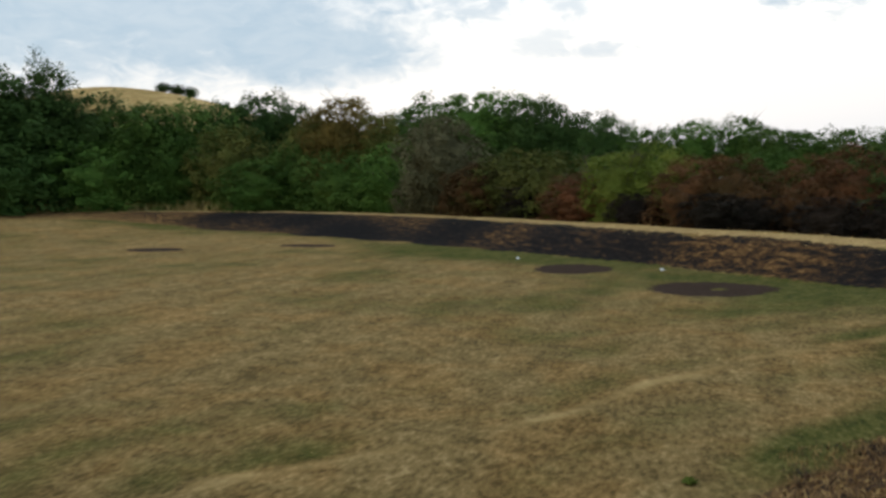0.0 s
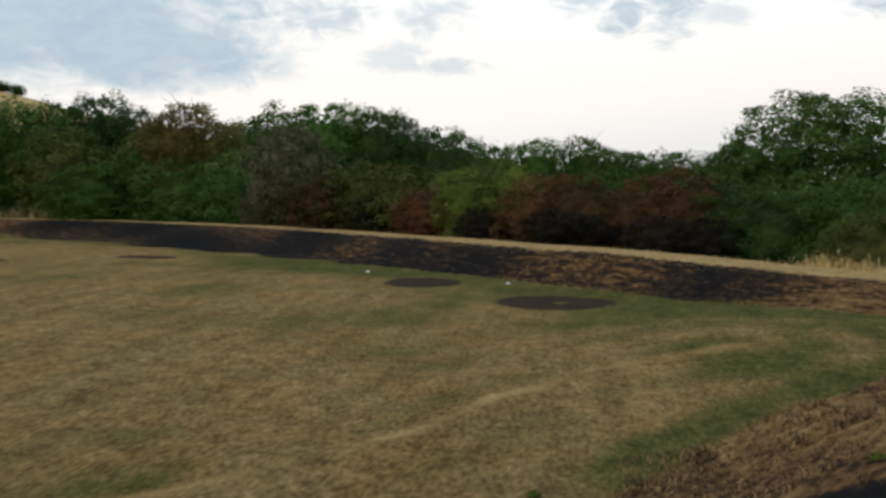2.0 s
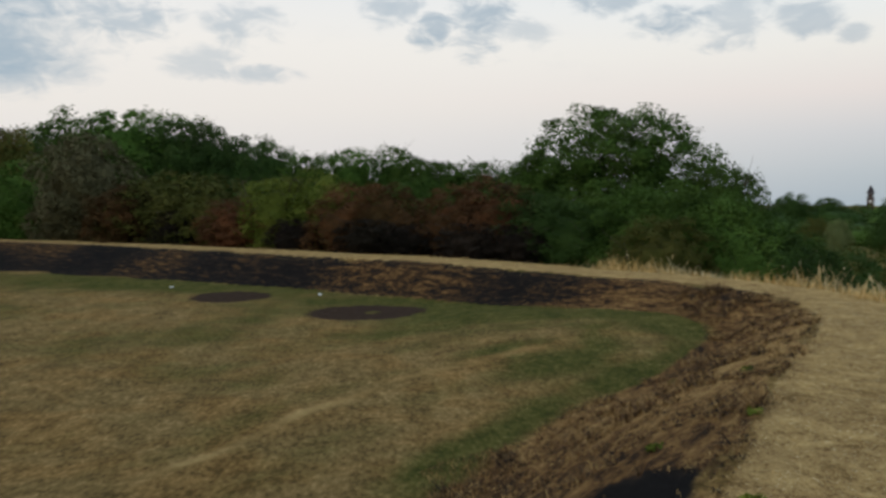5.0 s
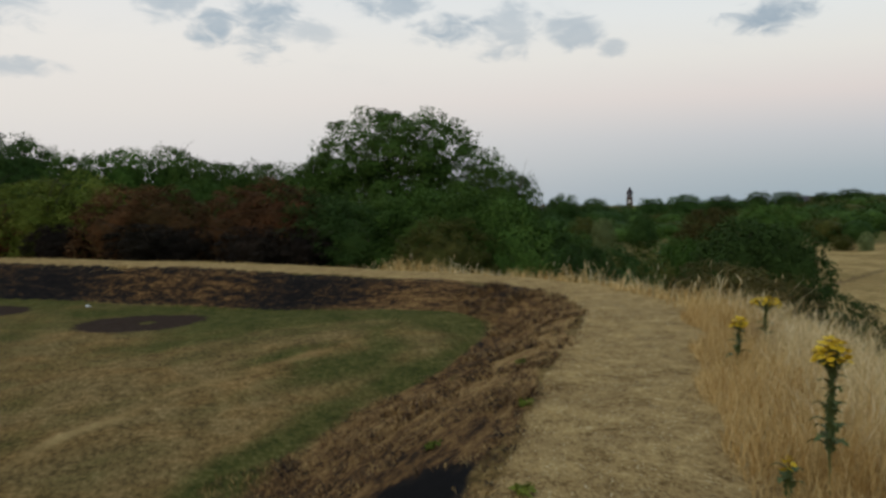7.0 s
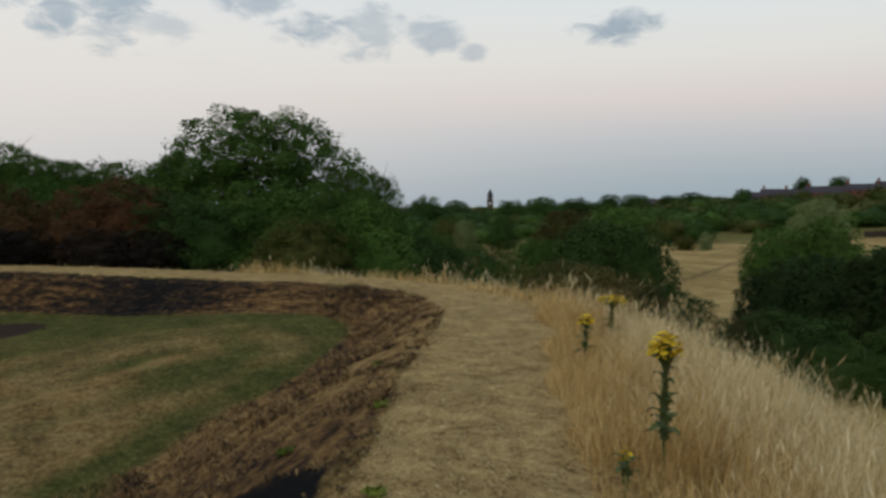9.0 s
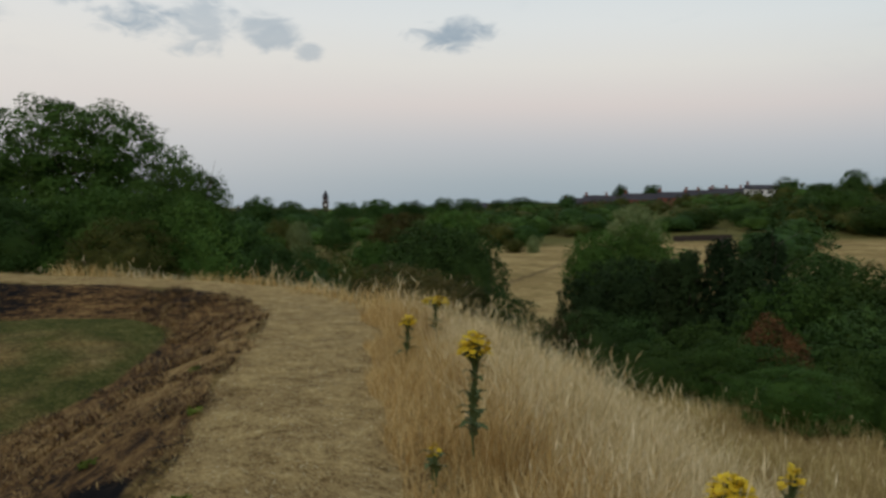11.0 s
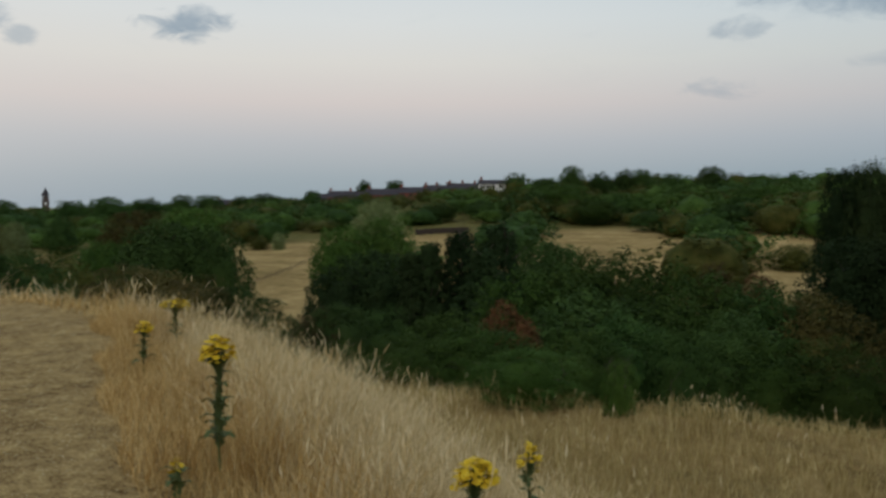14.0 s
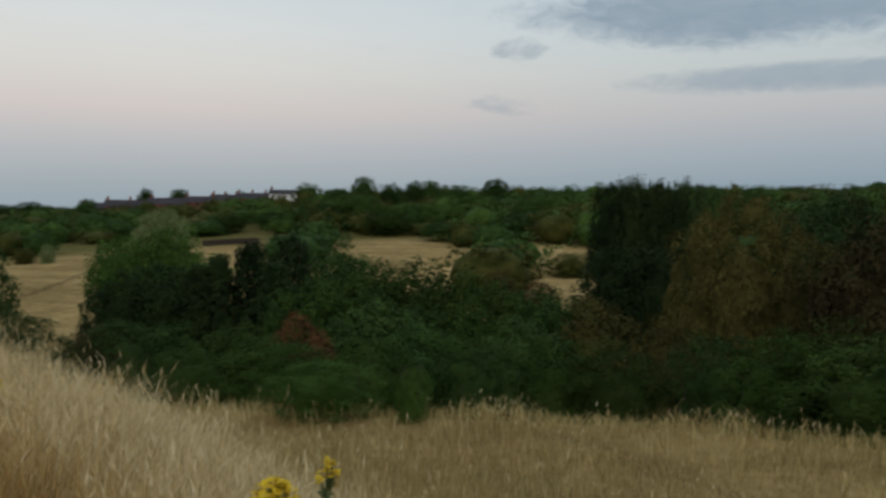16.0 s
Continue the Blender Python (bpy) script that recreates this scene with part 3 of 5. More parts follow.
def egg(count, middle, radii, jitter=0.05, lowest=-1.0):
    """Centres of boughs spread evenly over an egg, with some jitter."""
    i = np.arange(count) + 0.5
    z = 1 - (1 - lowest) * i / count
    a = i * 2.39996 + rng.uniform(0, 6)
    ring = np.sqrt(np.clip(1 - z * z, 0, 1))
    d = np.stack([ring * np.cos(a), ring * np.sin(a), z], 1)
    c = np.array([0, 0, middle]) + d * np.array(radii) * (1 + np.clip(rng.normal(0, jitter * 1.6, (count, 1)), -0.1, 0.09)) + rng.normal(0, jitter * 0.5, (count, 3))
    return c, d


def ball(level):
    bm = bmesh.new()
    bmesh.ops.create_icosphere(bm, subdivisions=level, radius=1)
    v, f = np.array([q.co for q in bm.verts]), np.array([[q.index for q in p.verts] for p in bm.faces])
    bm.free()
    return v, f


FINE_BALL, COARSE_BALL = ball(3), ball(2)


def heart(ball_shape, middle, radii, uneven=0.3, shrink=0.78):
    """The dense, shady middle of a crown: an uneven lump that the leaves cover."""
    v = ball_shape[0]
    k = shrink * (1 + uneven * lobes(v, 3.1, rng.uniform(0, 40)) + rng.uniform(-0.06, 0.06, len(v)))
    p = v * k[:, None] * np.array(radii) + np.array([0, 0, middle])
    p[:, 2] = np.maximum(p[:, 2], 0.0)
    return p, ball_shape[1]


def boughs(c, out, radius, per, size, squash=0.85):
    """Leaves of the rounded boughs that together make up a crown."""
    count = len(c)
    r = radius * rng.uniform(0.6, 1.35, count)
    d = rng.normal(size=(count, per, 3)) + out[:, None] * 0.9
    d[..., 2] += 0.3
    d /= np.linalg.norm(d, axis=2)[..., None]
    wobble = 1 + 0.25 * lobes((c[:, None] + d * 0.2).reshape(-1, 3), 22.0).reshape(count, per, 1)
    p = c[:, None] + d * r[:, None, None] * (0.35 + 0.75 * rng.random((count, per, 1)) ** 0.6) * wobble * np.array([1, 1, squash])
    p[..., 2] = np.maximum(p[..., 2], 0.0)
    return leaves3(p.reshape(-1, 3), size, d.reshape(-1, 3))


def canopy(name, leaves, hearts, mat):
    """One mesh of leaves and of the dense hearts inside them."""
    v, f, k = [leaves], [np.arange(len(leaves), dtype=np.int32).reshape(-1, 3)], len(leaves)
    for hv, hf in hearts:
        v.append(hv)
        f.append(hf + k)
        k += len(hv)
    return fast_mesh(name, np.concatenate(v), np.concatenate(f), mat)


def crown_mesh(count, middle, radii, radius, per, size, sprigs=40, lowest=-1.0):
    """Leafy boughs, sprigs that break the outline, and coarse inner leaves."""
    c, d = egg(count, middle, radii, lowest=lowest)
    tips, _ = egg(sprigs, middle, [q + radius * 0.28 for q in radii], 0.012, 0.0)
    out = rng.normal(size=(1500, 3))
    out /= np.linalg.norm(out, axis=1)[:, None]
    inner = out * (0.84 * (1 + 0.22 * lobes(out, 3.4, rng.uniform(0, 40))) * rng.uniform(0.8, 1.08, 1500))[:, None]
    inner = inner * np.array(radii) * 0.98 + np.array([0, 0, middle])
    inner[:, 2] = np.maximum(inner[:, 2], 0.02)
    v = np.concatenate([boughs(c, d, radius, per, size), sprays(tips, 0.035 * rng.uniform(0.5, 1.6, sprigs), 26, size * 0.9), leaves3(inner, size * 1.7, out)])
    return canopy("crown", v, [heart(FINE_BALL, middle, radii, 0.25, 0.72)], LEAF_GREEN)


def pine_mesh():
    """Tiers of drooping boughs that shorten towards the tip."""
    c, d = [], []
    for i in range(90):
        h = 0.06 + 0.92 * (i / 90)
        a, r = i * 2.39996, 0.40 * (1 - h) ** 0.85 * rng.uniform(0.55, 1.0)
        c.append((r * math.cos(a), r * math.sin(a), h - 0.12 * r))
        d.append((math.cos(a), math.sin(a), 0.3))
    v = boughs(np.array(c), np.array(d), 0.075, 120, 0.028, 0.6)
    return canopy("crown", v, [heart(FINE_BALL, 0.38, (0.17, 0.17, 0.42))], LEAF_PINE)


def oak_mesh():
    """A wide crown of separate boughs with some sky between them."""
    parts = []
    for count, radii, low in ((140, (0.42, 0.42, 0.46), -0.75), (80, (0.29, 0.29, 0.33), -0.9), (30, (0.14, 0.14, 0.18), -0.9)):
        c, d = egg(count, 0.42, radii, 0.04, low)
        # squarer shoulders than an egg has
        c = c + d * np.array(radii) * (0.26 * np.abs(d[:, 2]) * np.hypot(d[:, 0], d[:, 1]))[:, None] * (d[:, 2:] > 0)
        keep = lobes(c, 9.0, 3.0) > -0.52
        parts.append(boughs(c[keep], d[keep], 0.088, 210, 0.020))
    tips, _ = egg(90, 0.42, (0.46, 0.46, 0.52), 0.02, -0.5)
    parts.append(sprays(tips, 0.035 * rng.uniform(0.6, 1.4, 90), 30, 0.018))
    hearts = [heart(FINE_BALL, 0.16, (0.40, 0.40, 0.16))]
    c, d = egg(36, 0.46, (0.24, 0.24, 0.27), 0.07, -0.95)
    parts.append(boughs(c, d, 0.10, 150, 0.024))
    return canopy("crown", np.concatenate(parts), hearts, LEAF_GREEN)


SHAPES = {
    "round": [(crown_mesh(56, 0.50, (0.37, 0.37, 0.385), 0.135, 150, 0.029), stem_mesh("trunk", 1, 0.7, thick=0.022)) for _ in range(4)],
    "bush": [(crown_mesh(52, 0.34, (0.39, 0.39, 0.52), 0.135, 150, 0.030, 40, -0.7), stem_mesh("branchwork", 4, 0.6)) for _ in range(4)],
    "near": [(crown_mesh(70, 0.34, (0.40, 0.40, 0.53), 0.115, 190, 0.021, 90, -0.7), stem_mesh("branchwork", 4, 0.6)) for _ in range(4)],
    "thin": [(crown_mesh(46, 0.36, (0.37, 0.37, 0.50), 0.12, 150, 0.026, 70, -0.7), stem_mesh("branchwork", 6, 0.85, 0.3, 0.012, 8)) for _ in range(3)],
    "spire": [(crown_mesh(58, 0.48, (0.34, 0.34, 0.43), 0.12, 130, 0.026, 60), stem_mesh("trunk", 1, 0.9, thick=0.018)) for _ in range(3)],
    "pine": [(pine_mesh(), stem_mesh("trunk", 1, 0.95, thick=0.016)) for _ in range(3)],
    "oak": [(oak_mesh(), stem_mesh("trunk", 1, 0.7, thick=0.03, limbs=7))],
}
turns = 0


def plant(name, shape, mat, bearing, reach, top, width, label, category="tree", group="", low=0.0):
    """A plant seen from the path at a bearing and distance; top: elevation of its crown's top in degrees."""
    global turns
    turns += 1
    x, y = direction(bearing) * reach + np.array([0.25, 0.5])
    base = height(x, y) - 0.05 - low
    tall = max(0.6, 1.6 + reach * math.tan(radians(top)) - base)
    if shape == "bush" and reach < 33:
        shape = "near"
    crown, stem = SHAPES[shape][turns % len(SHAPES[shape])]
    ob = tagged(new(name), label, category, group)
    ob.matrix_basis = Matrix.Translation((x, y, base)) @ pose(0, 0, 0, 0, 0, turns * 67.0)
    size = Matrix.Diagonal((width, width, tall, 1))
    under(stem.name, stem, ob, m=size)
    leaves = under("crown", crown, ob, m=size)
    leaves.material_slots[0].link = "OBJECT"
    leaves.material_slots[0].material = mat
    return ob


# hedge and trees behind the far bank
HEDGE = "trees behind the far bank"
for b, d, t, w, shape, mat, text in [
    (-56, 60, 6.4, 9.0, "round", LEAF_DARK, "dark green broadleaf tree in the hedge"),
    (-52.5, 60, 7.0, 8.5, "round", LEAF_DARK, "dark green broadleaf tree in the hedge"),
    (-49.2, 60, 7.0, 8.0, "round", LEAF_DARK, "tall dark green tree in the hedge"),
    (-47.2, 59, 7.5, 4.0, "spire", LEAF_DARK, "narrow dark green tree above the hedge"),
    (-45.0, 60, 6.0, 7.0, "round", LEAF_DARK, "dark green broadleaf tree in the hedge"),
    (-41.3, 58, 5.3, 6.5, "round", LEAF_GREEN, "leafy green tree in the hedge"),
    (-38.4, 58, 5.3, 5.5, "bush", LEAF_GREEN, "leafy green tree in the hedge"),
    (-36.2, 59, 5.7, 4.5, "round", LEAF_DARK, "dark green tree in the hedge"),
    (-33.5, 60, 6.3, 4.6, "round", LEAF_DARK, "dark green tree above the hedge"),
    (-31.4, 58, 5.4, 4.0, "round", LEAF_DARK, "dark green tree in the hedge"),
    (-28.4, 50, 5.9, 5.2, "spire", LEAF_TAWNY, "tawny tree with a ragged drying crown"),
    (-30.4, 52, 4.6, 4.0, "round", LEAF_OLIVE, "olive green tree in the hedge"),
    (-26.3, 50, 4.9, 3.6, "round", LEAF_OLIVE, "olive green tree in the hedge"),
    (-24.3, 62, 4.9, 5.0, "round", LEAF_DARK, "dark green tree behind the hedge"),
    (-22.2, 62, 5.7, 6.5, "round", LEAF_GREEN, "broad green tree behind the hedge"),
    (-18.7, 62, 6.4, 7.5, "round", LEAF_GREEN, "broad domed green tree behind the hedge"),
    (-15.9, 60, 5.9, 5.0, "round", LEAF_DARK, "dark green tree behind the hedge"),
    (-14.2, 60, 5.6, 4.0, "spire", LEAF_DARK, "dark green tree behind the hedge"),
    (-12.6, 57, 4.8, 5.0, "round", LEAF_DARK, "dark green tree behind the hedge"),
    (-10.2, 55, 4.5, 4.2, "round", LEAF_DARK, "dark green tree behind the hedge"),
    (-7.2, 52, 3.6, 4.5, "round", LEAF_GREEN, "green tree behind the hedge"),
    (-4.4, 52, 4.0, 3.8, "round", LEAF_GREEN, "green tree behind the hedge"),
    (-1.3, 52, 4.1, 3.8, "spire", LEAF_GREEN, "green tree with a feathery top behind the hedge"),
    (0.6, 50, 3.4, 3.6, "round", LEAF_GREEN, "green tree behind the hedge"),
    (2.6, 48, 3.2, 3.6, "round", LEAF_GREEN, "green tree behind the hedge"),
    (4.8, 46, 3.1, 3.0, "spire", LEAF_GREEN, "green tree behind the hedge"),
    (6.6, 44, 2.4, 3.6, "round", LEAF_DARK, "green tree behind the hedge"),
    (8.3, 42, 3.6, 3.4, "round", LEAF_GREEN, "green tree beside the spreading tree"),
    (20.4, 40, 3.2, 3.4, "round", LEAF_GREEN, "green tree beside the spreading tree"),
    (-21.7, 42, 4.6, 4.0, "round", LEAF_GREY, "grey-brown half-bare tree in the hedge"),
]:
    plant("hedge_tree", shape, mat, b, d, t, w * 1.25, text, "tree", HEDGE)
BUSHES = "bushes along the far bank"
for b, d, t, w, shape, mat, text in [
    (-50, 57, 2.6, 7.0, "bush", LEAF_DARK, "dark green bush in the hedge"),
    (-44.2, 57, 3.0, 6.0, "bush", LEAF_GREEN, "green bush in the hedge"),
    (-39.8, 56, 3.9, 5.2, "bush", LEAF_GREEN, "leafy green bush in the hedge"),
    (-36.0, 54, 3.9, 4.8, "bush", LEAF_OLIVE, "olive green bush in the hedge"),
    (-34.0, 51, 1.5, 5.0, "bush", LEAF_GREEN, "low bright green bush by the bank"),
    (-31.6, 51, 3.0, 4.0, "bush", LEAF_GREEN, "green bush in the hedge"),
    (-28.6, 48, 2.4, 4.8, "bush", LEAF_GREEN, "low green bush below the tawny tree"),
    (-25.4, 46, 2.6, 4.0, "bush", LEAF_GREEN, "green bush in the hedge"),
    (-22.6, 43, 0.8, 3.6, "thin", LEAF_GREY, "low grey-green bush by the bank"),
    (-19.2, 39, 1.3, 3.2, "bush", LEAF_RUST, "scorched brown bush by the bank"),
    (-17.2, 39, 2.0, 3.8, "bush", LEAF_OLIVE, "olive green bush in the hedge"),
    (-14.2, 37, 2.0, 4.0, "bush", LEAF_OLIVE, "olive green bush in the hedge"),
    (-12.0, 34, 0.4, 3.0, "bush", LEAF_RUST, "low scorched brown bush by the bank"),
    (-9.6, 33, 2.3, 3.0, "thin", LEAF_YELLOW, "bright yellow-green bush in the hedge"),
    (-6.9, 33, 2.3, 3.2, "bush", LEAF_YELLOW, "bright yellow-green bush in the hedge"),
    (-10.3, 36, 1.4, 3.4, "bush", LEAF_GREEN, "green bush in the hedge"),
    (-4.3, 31, 1.6, 3.4, "bush", LEAF_RUST, "scorched red-brown bush by the bank"),
    (-2.0, 30, 1.5, 3.0, "bush", LEAF_RUST, "scorched red-brown bush by the bank"),
    (-3.2, 28.6, -0.9, 2.6, "thin", LEAF_CHAR, "low charred black bush by the bank"),
    (-1.0, 28.2, -1.2, 2.2, "thin", LEAF_CHAR, "low charred black bush by the bank"),
    (3.6, 27.4, -1.1, 2.4, "thin", LEAF_CHAR, "low charred black bush by the bank"),
    (6.8, 27.0, -1.3, 2.2, "thin", LEAF_CHAR, "low charred black bush by the bank"),
    (-15.8, 36.5, -0.3, 2.4, "thin", LEAF_CHAR, "low charred black bush by the bank"),
    (-8.4, 31.6, -0.9, 2.2, "thin", LEAF_CHAR, "low charred black bush by the bank"),
    (0.0, 32, 1.9, 3.2, "bush", LEAF_GREEN, "green bush behind the scorched ones"),
    (2.9, 29, 1.4, 3.2, "bush", LEAF_RUST, "scorched red-brown bush by the bank"),
    (5.2, 28.5, 1.9, 3.0, "bush", LEAF_RUST, "scorched red-brown bush by the bank"),
    (8.2, 28.5, 1.4, 3.4, "bush", LEAF_DARK, "dark green bush by the bank"),
    (10.8, 27.5, 0.4, 2.8, "bush", LEAF_DARK, "dark green bush by the bank"),
    (13.0, 28, 1.0, 3.0, "bush", LEAF_GREEN, "green bush below the spreading tree"),
    (15.8, 27, 1.8, 3.6, "bush", LEAF_GREEN, "green bush below the spreading tree"),
    (18.6, 26.5, 1.9, 3.4, "bush", LEAF_GREEN, "green bush below the spreading tree"),
    (16.8, 24.5, -0.6, 2.8, "bush", LEAF_OLIVE, "olive green bush at the path's bend"),
    (20.8, 26, 1.0, 3.2, "bush", LEAF_GREEN, "green bush at the path's bend"),
    (22.0, 31, 2.6, 2.2, "spire", LEAF_GREEN, "feathery green sapling at the path's bend"),
    (23.4, 27, -0.3, 3.0, "bush", LEAF_DARK, "dark green bush at the path's bend"),
    (25.6, 28, -1.6, 3.2, "bush", LEAF_DARK, "dark green bush at the path's bend"),
    (28.4, 30, -2.6, 3.4, "bush", LEAF_DARK, "dark green bush beyond the path's bend"),
]:
    plant("hedge_bush", shape, mat, b, d, t, w * 1.2, text, "bush", BUSHES)
plant("spreading_tree", "oak", LEAF_GREEN, 13.8, 42, 6.6, 9.3, "tall spreading green tree with sky between its branches", "tree")
for b, t, w in [(-39.9, 6.5, 3.4), (-39.0, 6.4, 3.4), (-38.2, 6.3, 3.0)]:
    plant("hilltop_tree", "bush", LEAF_DARK, b, 168, t, w, "small dark tree on the dry hilltop", "tree", "trees on the hilltop")

